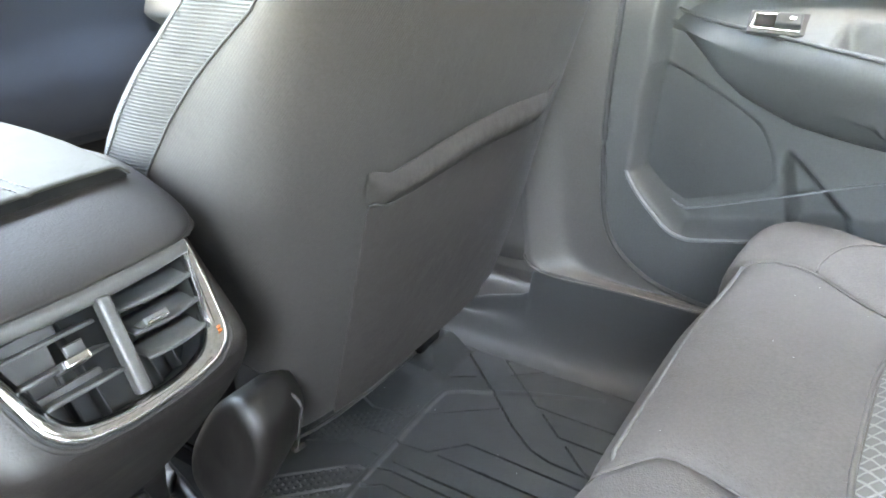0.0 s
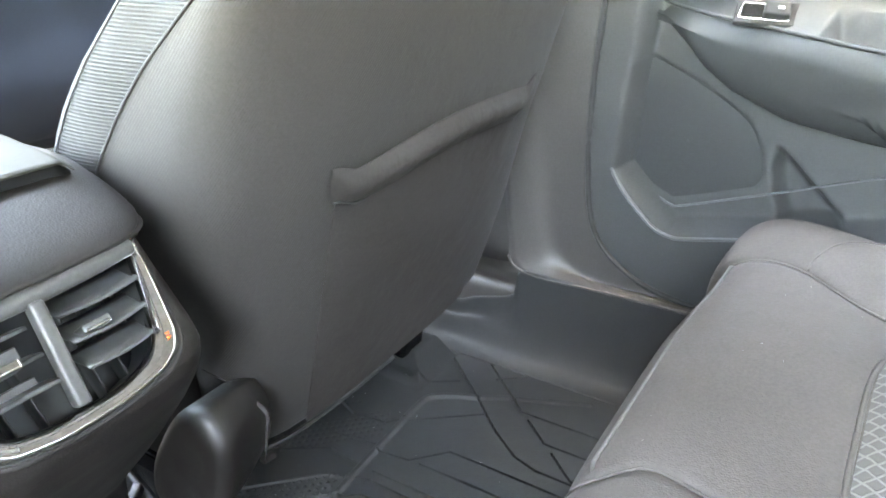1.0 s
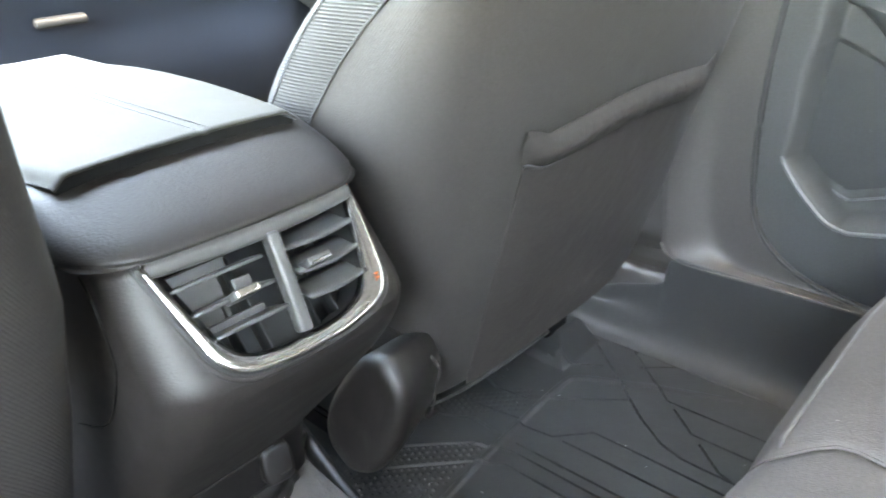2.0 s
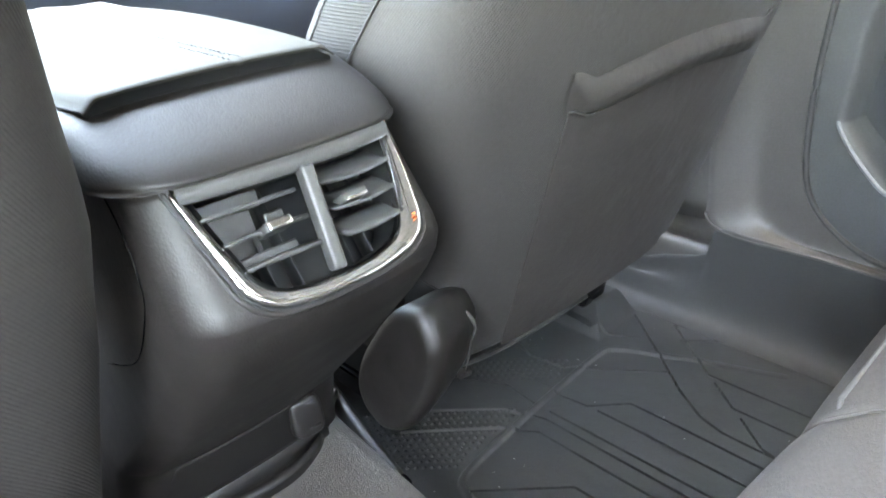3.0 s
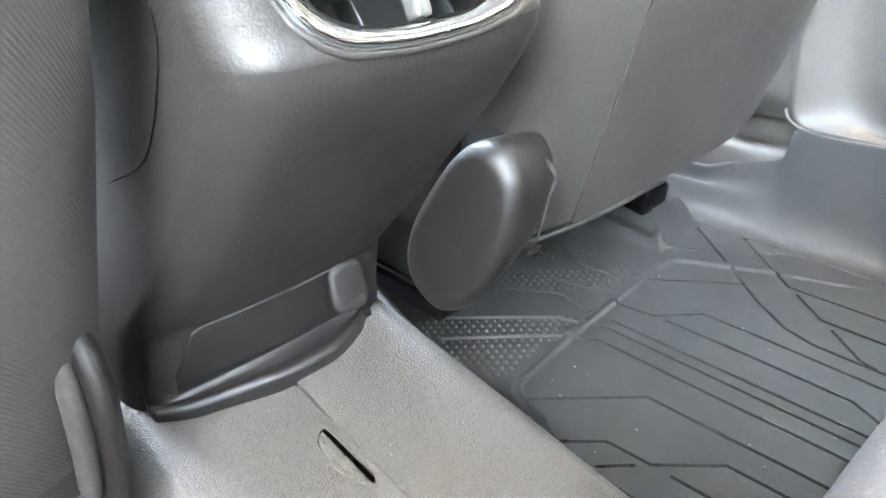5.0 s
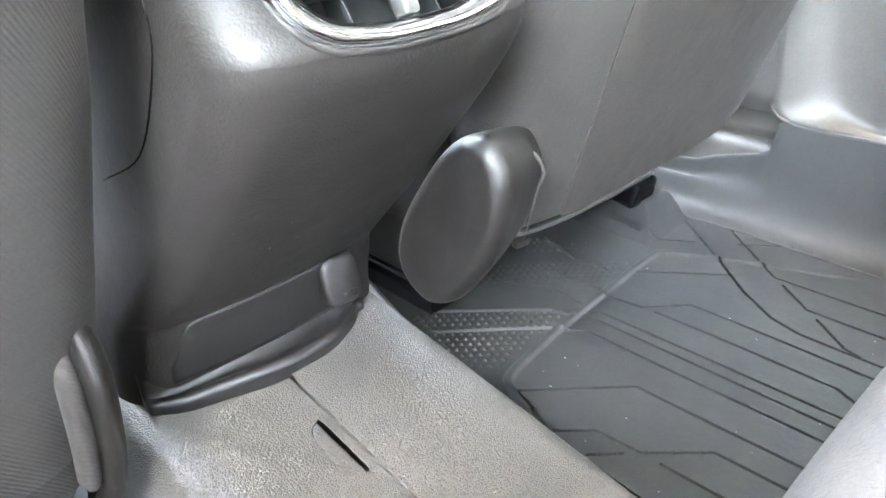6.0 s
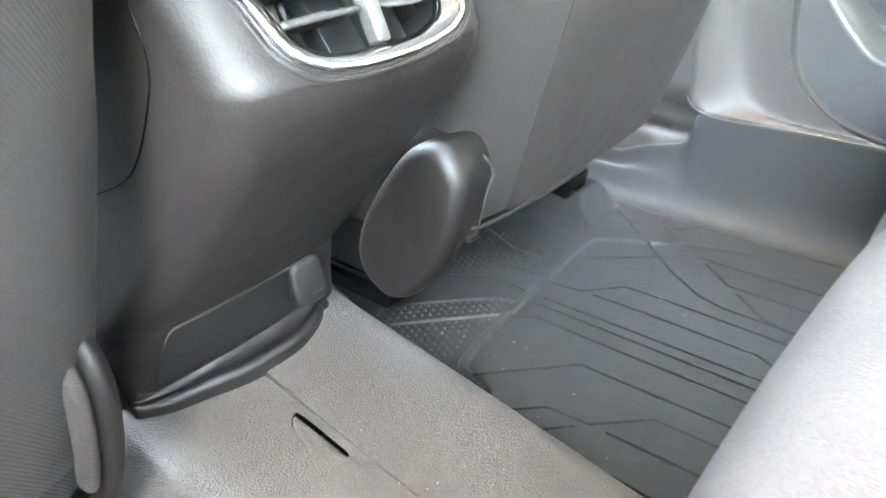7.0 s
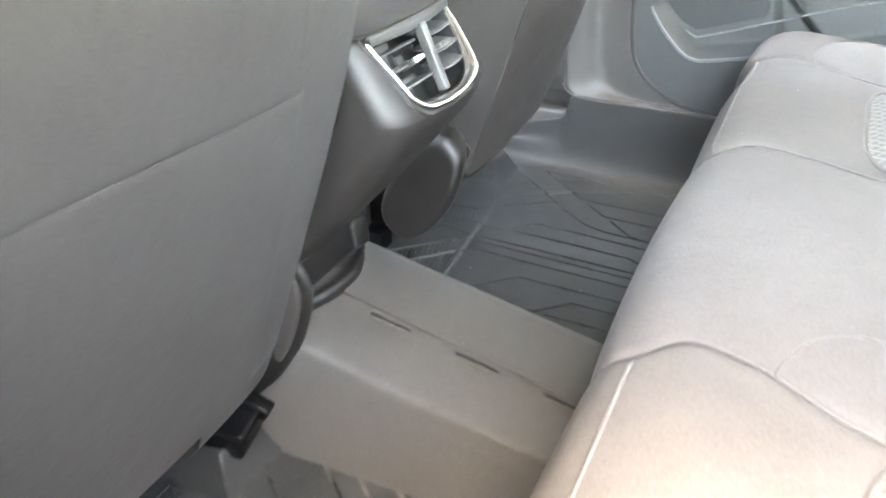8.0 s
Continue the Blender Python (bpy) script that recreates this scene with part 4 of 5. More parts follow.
def front_seat():
    thing = empty("front_seat", (-0.6, SEAT_Y, 0.0), "charcoal fabric front seat with a map pocket on its back", "car seat", "front seats")
    rings = [seat_ring(0.165, 0.86), seat_ring(0.172, 0.93)] + [seat_ring(z) for z in np.linspace(0.185, 0.84, 36)] + [seat_ring(0.86, 0.94), seat_ring(0.875, 0.82), seat_ring(0.883, 0.6)]
    part("backrest", sheet("backrest", rings, TWILL, wrap_v=True, cap=True), thing)
    # ribbed strip round the front edge of each side
    for s in (-1, 1):
        g = []
        for z in np.linspace(0.36, 0.83, 40):
            g.append([seat_surface(s * a, z, 0.0022 * math.sin(math.pi * k / 10) ** 0.5) for k, a in enumerate(np.linspace(strip_at(z, strip_edge(z)), strip_at(z, 0.192) + 0.004, 11))])
        part("ribbed_strip", sheet("ribbed_strip", g, RIBBED), thing, "lighter ribbed fabric strip along the side")
        part("seam", tube("seam", [seat_surface(s * strip_at(z, strip_edge(z)), z, 0.0006) for z in np.linspace(0.36, 0.83, 40)], 0.0011, THREAD, 6), thing)
        part("stitch_line", tube("stitch_line", [seat_surface(s * strip_at(z, 0.176), z, 0.0028) for z in np.linspace(0.36, 0.83, 40)], 0.0007, THREAD, 6), thing)
    # hook bar and tab under the panel
    part("bottom_welt", tube("bottom_welt", [seat_surface(a, 0.176 + 0.3 * max(0, a - 0.02) ** 1.5, 0.004) for a in np.linspace(-0.19, 0.0, 20)], 0.0024, VENT_DARK, 8), thing, "thin plastic welt under the back")
    part("welt_clip", rounded_box("welt_clip", (0.007, 0.014, 0.006), PLASTIC, pose(-0.347, 0.179, 0.176, 0, 0, -8), 0.002), thing, "small clip at the end of the welt")
    # recliner cover on the side by the console
    o = smooth_path([(-0.318, 0.294), (-0.3, 0.28), (-0.295, 0.261), (-0.3, 0.231), (-0.314, 0.198), (-0.34, 0.163), (-0.362, 0.148), (-0.38, 0.146), (-0.4, 0.16), (-0.405, 0.185), (-0.39, 0.224), (-0.35, 0.277)], 6, True)
    mid = o.mean(0)
    rows = []
    # from the seat outwards: the side flares towards a rounded crest, behind which the face lies nearly flat
    for y, back, inset in [(0.17, 0.03, 0.0), (0.15, 0.019, 0.0), (0.135, 0.011, 0.0), (0.12, 0.0045, 0.0)] + [(0.108 - 0.012 * math.sin(a), 0.0, 0.013 * (1 - math.cos(a))) for a in np.linspace(0, 1.45, 9)] + [(0.095, 0.0, 0.028), (0.0965, 0.0, 0.042)]:
        rel = o - mid
        size = np.linalg.norm(rel, axis=1)[:, None]
        ring = mid + rel * np.clip(1 - inset / size, 0.1, 1) * (1 - 7.0 * back) + np.array([-0.5 * back, 0.0])
        rows.append([(a, y, b) for a, b in ring])
    part("recliner_cover", sheet("recliner_cover", rows, PLASTIC_LEATHER, wrap_v=True, cap=True), thing, "rounded leather-grained plastic recliner cover")
    fold = smooth_path([(-0.376, 0.152, 0.28), (-0.347, 0.153, 0.2765), (-0.321, 0.154, 0.269), (-0.311, 0.156, 0.261), (-0.309, 0.157, 0.252), (-0.314, 0.158, 0.24), (-0.322, 0.16, 0.213), (-0.331, 0.163, 0.19)], 6)
    part("cover_fold", tube("cover_fold", fold, 0.0005 + 0.0018 * np.sin(np.linspace(0.03, 0.97, len(fold)) * math.pi) ** 2, TWILL, 10, flat=0.7), thing, "fabric fold beside the recliner cover")
    # cushion, its side shield and the rails
    cush = []
    for xx in np.linspace(-0.41, -0.88, 16):
        f = (-0.41 - xx) / 0.47
        zt = 0.26 + 0.05 * math.sin(math.pi * min(1, f * 0.8 + 0.15)) 
        ring = [(xx, SEAT_Y + b, c) for b, c in smooth_path([(-0.195, 0.16), (-0.21, 0.22), (-0.19, zt + 0.025), (-0.12, zt), (0.0, zt - 0.008), (0.12, zt), (0.19, zt + 0.025), (0.21, 0.22), (0.195, 0.16), (0.0, 0.15)], 4, True)]
        cush.append(ring)
    part("cushion", sheet("cushion", cush, TWILL, wrap_v=True, cap=True), thing)
    for s in (-1, 1):
        yy = SEAT_Y + s * 0.165
        rail = part("rail", rounded_box("rail", (0.46, 0.034, 0.03), GLOSS_BLACK, pose(-0.69, yy, 0.066), 0.004), thing, "black steel seat rail")
        part("rail_end", rounded_box("rail_end", (0.045, 0.05, 0.034), GLOSS_BLACK, pose(-0.462, yy, 0.07, 0, 10, 0), 0.008), rail, "glossy black end cap of the rail")
        part("riser", rounded_box("riser", (0.34, 0.02, 0.1), VENT_DARK, pose(-0.66, yy, 0.125), 0.004), thing)
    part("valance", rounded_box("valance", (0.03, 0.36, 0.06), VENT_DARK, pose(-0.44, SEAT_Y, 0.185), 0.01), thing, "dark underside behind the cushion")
    return thing


seat = front_seat()
driver = copy_thing(seat, Matrix.Translation((-0.6, -SEAT_Y + 0.012, 0)) @ Matrix.Diagonal((1, -1, 1, 1)))
for ob in list(driver.children):   # the driver's cover sits closer in, with no fold beside it
    kind_of = ob.name.split(".")[0]
    if kind_of in ("recliner_cover", "cover_fold", "bottom_welt", "welt_clip"):
        bpy.data.objects.remove(ob)
spine = smooth_path([(-0.375, 0.281), (-0.346, 0.276), (-0.329, 0.267), (-0.3215, 0.251), (-0.3215, 0.235), (-0.329, 0.207), (-0.342, 0.175), (-0.36, 0.145), (-0.38, 0.116), (-0.415, 0.076)], 7)
way = np.gradient(spine, axis=0)
way /= np.linalg.norm(way, axis=1)[:, None]
def swept(prof, first=0.0, last=1.0):
    """Rows of a profile (distance across, distance out) carried along the edge of the driver's cover."""
    rows = []
    for k, ((px, pz), (tx, tz)) in enumerate(zip(spine, way)):
        if first <= k / (len(spine) - 1) <= last:
            rows.append([(px - tz * d, py, pz + tx * d) for py, d in prof])
    return rows


rim_prof = smooth_path([(0.147, -0.045), (0.149, -0.025), (0.152, -0.01), (0.156, -0.003), (0.16, -0.0008), (0.1632, -0.0025), (0.1652, -0.007), (0.166, -0.016)], 4)
panel_prof = smooth_path([(0.1652, -0.014), (0.1662, -0.0095), (0.169, -0.0072), (0.1725, -0.0075), (0.1752, -0.011), (0.176, -0.019), (0.173, -0.034)], 4)
cover = part("recliner_cover", sheet("recliner_cover", swept(rim_prof), SHIELD), seat, "black leather-grained plastic recliner cover")
made = [cover, part("cover_panel", sheet("cover_panel", swept(panel_prof, 0.0, 0.75), TWILL), seat, "paler inner panel of the cover")]
made.append(part("backrest_skirt", sheet("backrest_skirt", [[seat_surface(-a, z, -0.001 - 0.012 * float(smoothstep((0.16 - z) / 0.03))) for a in np.linspace(0.06, 0.27, 22)] for z in np.linspace(0.132, 0.19, 8)], TWILL), seat))
end_cap = part("rail_end", rounded_box("rail_end", (0.05, 0.056, 0.036), GLOSS_BLACK, pose(-0.416, 0.199, 0.072, 0, 12, -14), 0.007), seat, "glossy black end cap of the rail")
latch = part("rail_latch", rounded_box("rail_latch", (0.044, 0.018, 0.016), GLOSS_BLACK, pose(-0.404, 0.178, 0.09, 0, 25, -10), 0.004), seat)
made += [end_cap, latch]
for ob in made + map_pocket(seat, False):
    ob.parent = driver
    ob.matrix_parent_inverse = Matrix.Translation(-seat.location)
for ob in driver.children:   # the driver's backrest leans a little away from the console
    ob.data = ob.data.copy()
    for v in ob.data.vertices:
        v.co.y += 0.1 * max(0.0, v.co.z - 0.38) - (0.012 if ob.name.split(".")[0] in ("backrest", "map_pocket", "ribbed_strip", "seam", "stitch_line", "panel_seam", "backrest_skirt") else 0.0)
map_pocket(seat, True)
for ob in list(seat.children_recursive):
    if ob.name.startswith("rail_end") and ob.bound_box[0][1] < SEAT_Y - 0.05:
        bpy.data.objects.remove(ob)
duct = part("cable_duct", tube("cable_duct", smooth_path([(-0.56, 0.15, 0.085), (-0.5, 0.138, 0.08), (-0.43, 0.124, 0.07), (-0.385, 0.118, 0.06)], 6), 0.009, VENT_DARK, 8, flat=1.6), seat, "glossy black rail cover beside the hump")
part("duct_clip", rounded_box("duct_clip", (0.01, 0.02, 0.02), SLAT, pose(-0.5, 0.128, 0.095, 20, 10, 30), 0.003), duct)
part("duct_tip", rounded_box("duct_tip", (0.014, 0.018, 0.012), GLOSS_BLACK, pose(-0.378, 0.117, 0.062, 0, 20, 0), 0.004), duct)
bpy.context.view_layer.update()


# ---- rear bench ----
PROFILE = smooth_path([(0.0, 0.005), (-0.035, 0.06), (-0.055, 0.13), (-0.064, 0.2), (-0.065, 0.24), (-0.0595, 0.272), (-0.045, 0.2955), (-0.015, 0.307), (0.03, 0.311), (0.09, 0.3115), (0.2, 0.307), (0.33, 0.295), (0.47, 0.278)], 7)
PROFILE_LEN = np.r_[0, np.cumsum(np.linalg.norm(np.diff(PROFILE, axis=0), axis=1))]
PIPING_AT = float(PROFILE_LEN[6 * 7])


def seam_curve(keys):
    c = smooth_path(keys, 8)
    return np.interp(SEAM_X, c[:, 0], c[:, 1])


SEAM_X = np.linspace(-0.06, 0.47, 107)
BOLSTER_Y = seam_curve([(-0.06, 0.54), (-0.044, 0.54), (-0.015, 0.542), (0.025, 0.527), (0.087, 0.473), (0.18, 0.44), (0.47, 0.43)])
MIDDLE_Y = seam_curve([(-0.06, 0.181), (-0.041, 0.181), (-0.021, 0.197), (-0.008, 0.201), (0.017, 0.195), (0.056, 0.181), (0.115, 0.161), (0.25, 0.14), (0.47, 0.14)])
LEFT_Y = seam_curve([(-0.06, -0.172), (-0.034, -0.171), (-0.011, -0.15), (0.008, -0.148), (0.03, -0.155), (0.052, -0.164), (0.076, -0.179), (0.115, -0.194), (0.25, -0.21), (0.47, -0.21)])


def bench_point(s, y, out=0.0, back=0.0):
    x, z = np.interp(s, PROFILE_LEN, PROFILE[:, 0]), np.interp(s, PROFILE_LEN, PROFILE[:, 1])
    e = 0.003
    tx, tz = np.interp(s + e, PROFILE_LEN, PROFILE[:, 0]) - x, np.interp(s + e, PROFILE_LEN, PROFILE[:, 1]) - z
    ln = math.hypot(tx, tz) + 1e-9
    return (x - out * tz / ln + back, y, z + out * tx / ln)


def bolster_seam(s):
    """Where the side bolster begins."""
    x = np.interp(s, PROFILE_LEN, PROFILE[:, 0])
    return float(np.interp(x, SEAM_X, BOLSTER_Y)) if s > PIPING_AT - 0.02 else 0.54


def middle_seam(s):
    x = np.interp(s, PROFILE_LEN, PROFILE[:, 0])
    return float(np.interp(x, SEAM_X, MIDDLE_Y)) if s > PIPING_AT - 0.02 else 0.181


def left_seam(s):
    x = np.interp(s, PROFILE_LEN, PROFILE[:, 0])
    return float(np.interp(x, SEAM_X, LEFT_Y)) if s > PIPING_AT - 0.02 else -0.172


def bench_panel(name, left, right, thing, rise, mat_=CUSHION, label=""):
    g = []
    for s in np.linspace(0, PROFILE_LEN[-1], 72):
        a, b = left(s), right(s)
        row = []
        for q in np.linspace(0, 1, 33):
            y = a + (b - a) * q
            edge = 1 - abs(2 * q - 1) ** 14
            out = rise(s, y, q) + 0.003 * (edge - 1)
            row.append(bench_point(s, y, out))
        g.append(row)
    return part(name, slab(name, g, (0.02, 0, -0.03), mat_), thing, label)


def insert_patch(thing, cx, cy, hx, hy, rise):
    g = []
    for r in np.linspace(0, 1, 18):
        row = []
        for a in np.linspace(0, 2 * math.pi, 64, endpoint=False):
            c, d = math.cos(a), math.sin(a)
            k = (abs(c) ** 4.5 + abs(d) ** 4.5) ** (-1 / 4.5)
            x, y = cx + hx * k * c * r, cy + hy * k * d * r * (1 - 0.12 * c * r)
            z = float(np.interp(x, PROFILE[30:, 0], PROFILE[30:, 1])) - 0.009 * float(smoothstep((abs(y) - 0.36) / 0.15)) + 0.002 + rise + 0.006 * (1 - r ** 8) - 0.003 * (r > 0.97)
            row.append((x, y, z))
        g.append(row)
    ob = part("insert", sheet("insert", g, INSERT, wrap_v=True, cap=False), thing, "lighter quilted diamond-pattern insert")
    rim = [(p[0], p[1], p[2] + 0.0015) for p in g[-1]]
    part("insert_seam", tube("insert_seam", rim, 0.0022, BENCH_THREAD, 6, closed=True), thing)
    return ob


def rear_bench():
    thing = empty("rear_bench", (0.2, 0, 0.0), "charcoal knit fabric rear bench with piped front edge and quilted inserts", "car seat")
    flat = lambda s, y, q: 0.002 * math.sin(math.pi * q) - 0.009 * float(smoothstep((abs(y) - 0.36) / 0.15))
    def bolster(s, y, q):
        up = smoothstep((s - PIPING_AT + 0.05) / 0.1)
        return up * (0.017 * math.sin(math.pi * min(0.5, q * 0.9)) - 0.009 - 0.16 * max(0, q - 0.55)) - 0.035 * q * q * (1 - up)
    bench_panel("seat_panel", middle_seam, bolster_seam, thing, flat)
    bench_panel("side_bolster", bolster_seam, lambda s: 0.665, thing, bolster)
    bench_panel("middle_panel", left_seam, middle_seam, thing, lambda s, y, q: 0.006 * math.sin(math.pi * q))
    bench_panel("seat_panel", lambda s: -bolster_seam(s) + 0.015, left_seam, thing, flat)
    bench_panel("side_bolster", lambda s: -0.665, lambda s: -bolster_seam(s) + 0.015, thing, lambda s, y, q: bolster(s, -y, 1 - q))
    for a, b in ((0.19, 0.535), (-0.52, -0.178)):
        part("piping", tube("piping", [bench_point(PIPING_AT + (0.0135 if b < 0 else 0.0), y, (0.001 if 0.02 < f < 0.98 else -0.004) - 0.009 * float(smoothstep((abs(y) - 0.36) / 0.15))) for f, y in zip(np.linspace(0, 1, 40), np.linspace(a, b, 40))], 0.0017, PIPING, 8, up=(1, 0, 0)), thing, "grey piping along the front edge")
    for fn in (bolster_seam, middle_seam, left_seam, lambda s: -bolster_seam(s) + 0.015):
        part("seam", tube("seam", [bench_point(s, fn(s), -0.0022 - 0.009 * float(smoothstep((abs(fn(s)) - 0.36) / 0.15))) for s in np.linspace(PIPING_AT - 0.05, PROFILE_LEN[-1], 50)], 0.0012, BENCH_THREAD, 6), thing)
    insert_patch(thing, 0.254, 0.292, 0.16, 0.128, 0.001)
    insert_patch(thing, 0.262, -0.33, 0.16, 0.128, 0.001)
    def on_top(x):
        return float(np.interp(x, PROFILE[44:, 0], PROFILE_LEN[44:]))
    arc = smooth_path([(0.027, 0.526), (0.03, 0.542), (0.047, 0.565), (0.078, 0.575), (0.15, 0.57), (0.3, 0.56)], 6)
    part("bolster_stitch", tube("bolster_stitch", [bench_point(on_top(a), b, bolster(on_top(a), b, (b - bolster_seam(on_top(a))) / (0.665 - bolster_seam(on_top(a)))) + 0.0006) for a, b in arc], 0.0011, BENCH_THREAD, 6), thing)
    arc = smooth_path([(0.053, -0.166), (0.056, -0.153), (0.065, -0.131), (0.077, -0.119), (0.097, -0.109), (0.113, -0.107), (0.25, -0.115)], 6)
    part("middle_stitch", tube("middle_stitch", [bench_point(on_top(a), b, 0.0065 * math.sin(math.pi * (b - left_seam(on_top(a))) / (middle_seam(on_top(a)) - left_seam(on_top(a))))) for a, b in arc], 0.0011, BENCH_THREAD, 6), thing)
    back = []
    for z in np.linspace(0.28, 0.95, 14):
        x = 0.5 + 0.42 * (z - 0.28)
        back.append([(x + 0.04 * (abs(y) / 0.66) ** 4, y, z) for y in np.linspace(-0.66, 0.66, 31)])
    part("backrest", slab("backrest", back, (0.14, 0, 0), CUSHION), thing)


rear_bench()


# ---- right rear door ----
def rear_door():
    thing = empty("car_door", (0.1, 0.72, 0.1), "closed dark grey plastic rear car door with speaker and armrest", "car door")
    x, z = np.meshgrid(axis(-0.32, 0.72, 0.0035), axis(0.09, 0.6, 0.0035), indexing="ij")
    left = ((x + 0.23) * 0.985 - (z - 0.3) * 0.1)
    diag = ((x + 0.226) * 0.068 + (z - 0.3) * 0.064) / 0.0934
    low = (z - 0.229) - 0.19 * (x + 0.14)
    d = np.minimum(np.minimum(left, diag), low)
    y = 0.688 + 0.034 * smoothstep(d / 0.02) 
    speaker = [(-0.214, 0.307), (-0.218, 0.35), (-0.219, 0.41), (-0.212, 0.44), (-0.2, 0.445), (-0.14, 0.417), (-0.082, 0.38), (-0.061, 0.345), (-0.055, 0.315), (-0.06, 0.301), (-0.073, 0.294), (-0.152, 0.268), (-0.166, 0.27), (-0.197, 0.287)]
    sd = signed(x, z, speaker)
    y += 0.005 * smoothstep((sd + 0.003) / 0.006)
    blade = [(-0.05, 0.327), (-0.048, 0.358), (-0.042, 0.355), (-0.025, 0.341), (0.004, 0.312), (0.038, 0.28), (0.06, 0.255), (-0.03, 0.255), (-0.045, 0.299)]
    y += 0.026 * smoothstep(signed(x, z, blade) / 0.014)
    y += 0.03 * smoothstep((z - 0.5) / 0.1)
    part("panel", slab("panel", np.dstack([x, y, z]), (0, 0.02, 0), DOOR_PLASTIC), thing)
    grid = smooth_path(speaker, 5, True)
    c = grid.mean(0)
    rows = [[(c[0] + (p[0] - c[0]) * k, 0.7245 - 0.002 * (1 - k * k), c[1] + (p[1] - c[1]) * k) for p in grid] for k in (0.02, 0.3, 0.6, 0.85, 0.97)]
    part("speaker_grille", sheet("speaker_grille", rows, GRILLE, wrap_v=True), thing, "dark perforated speaker grille")
    part("pocket_lip", tube("pocket_lip", smooth_path([(-0.2215, 0.699, 0.36), (-0.2285, 0.692, 0.318), (-0.228, 0.69, 0.304), (-0.209, 0.688, 0.277), (-0.184, 0.687, 0.251), (-0.166, 0.687, 0.236), (-0.147, 0.687, 0.23), (-0.128, 0.687, 0.231), (-0.05, 0.687, 0.247), (0.1, 0.687, 0.275), (0.4, 0.687, 0.32)], 6), 0.0027, DOOR_EDGE_LIT, 8), thing, "moulded edge of the door pocket, coloured paler as a highlight")
    part("panel_seam", tube("panel_seam", smooth_path([(-0.233, 0.7, 0.287), (-0.214, 0.711, 0.288), (-0.183, 0.718, 0.272), (-0.16, 0.72, 0.26), (-0.142, 0.7215, 0.261), (-0.029, 0.7215, 0.3), (0.061, 0.7215, 0.332), (0.2, 0.722, 0.37)], 6), 0.0015, DOOR_EDGE_LIT, 8), thing)
    RIM = smooth_path([(-0.19, 0.7225, 0.508), (-0.171, 0.7165, 0.503), (-0.134, 0.7, 0.4985), (-0.088, 0.677, 0.4955), (-0.0284, 0.651, 0.4905), (0.0053, 0.6388, 0.4875), (0.0352, 0.631, 0.484), (0.1, 0.622, 0.48), (0.3, 0.62, 0.47)], 6)
    arm = []
    for xx in np.r_[np.linspace(-0.215, 0.15, 130), np.linspace(0.16, 0.7, 24)]:
        f = smoothstep((xx + 0.215) / 0.26)
        g = smoothstep((xx + 0.215) / 0.06)
        depth = 0.012 + 0.085 * f
        top = 0.505 - 0.06 * (xx + 0.2) * 0.3
        bot = np.interp(xx, [-0.215, -0.19, -0.172, -0.136, -0.102, -0.039, 0.054, 0.3, 0.7], [0.5, 0.486, 0.466, 0.43, 0.408, 0.386, 0.373, 0.355, 0.34])
        ring = smooth_path([(0.735, top + 0.035), (0.735 - depth * 0.55, top + 0.014 * g), (0.735 - depth - 0.01 * g, top - 0.02), (0.735 - depth - 0.012 * g, (top * 0.55 + bot * 0.45)), (0.735 - depth * 0.62 - 0.01, bot + 0.014 * g), (0.735, bot)], 14)
        crest = float(np.interp(xx, RIM[:, 0], RIM[:, 1]))
        behind = smoothstep((ring[:, 0] - crest - 0.001) / 0.008) * smoothstep((ring[:, 1] - bot - 0.04) / 0.02)
        cup = smoothstep((xx + 0.018 - 0.3 * (ring[:, 0] - crest)) / 0.012) * smoothstep((0.045 - ring[:, 0] + crest) / 0.006)
        arm.append([(xx, a, b) for a, b in np.c_[ring[:, 0], ring[:, 1] - behind * g * (0.003 + 0.032 * cup)]])
    part("armrest", slab("armrest", arm, (0, 0.012, 0), DOOR_PLASTIC), thing, "padded armrest running along the door")
    plate = part("switch_plate", rounded_box("switch_plate", (0.066, 0.034, 0.005), DOOR_DARK, pose(-0.068, 0.679, 0.504, 34, 3, 8), 0.0024), thing)
    part("switch_frame", tube("switch_frame", [tuple(pose(-0.072, 0.677, 0.5065, 34, 3, 8) @ Vector((0.0235 * a, 0.0115 * b, 0))) for a, b in smooth_path([(-1, -0.75), (-0.98, 0.0), (-0.92, 0.85), (-0.8, 0.95), (0.0, 1.0), (0.9, 1), (0.97, 0.85), (1, -0.8), (0.9, -0.95), (0.0, -0.92), (-0.9, -0.9)], 4, True)], 0.0007, CHROME, 6, closed=True), plate, "bright frame round the window switch")
    part("window_switch", rounded_box("window_switch", (0.026, 0.02, 0.01), DOOR_DARK, pose(-0.06, 0.678, 0.507, 28, 3, 8), 0.003), plate, "window switch with a white mark")
    part("switch_well", rounded_box("switch_well", (0.044, 0.021, 0.004), SWITCH_WELL, pose(-0.072, 0.6785, 0.506, 34, 3, 8), 0.002), plate, "dark well round the window switch")
    part("switch_mark", rounded_box("switch_mark", (0.006, 0.004, 0.0006), WHITE_MARK, pose(-0.056, 0.6755, 0.5118, 28, 3, 8), 0.0002, 1), plate)
    part("armrest_rim", tube("armrest_rim", RIM, 0.0022, DOOR_PLASTIC, 8), thing, "thin raised rim along the armrest")
    part("upper_trim", box_between("upper_trim", (-0.3, 0.7, 0.55), (0.72, 0.78, 0.63), DOOR_PLASTIC, 0.02), thing)
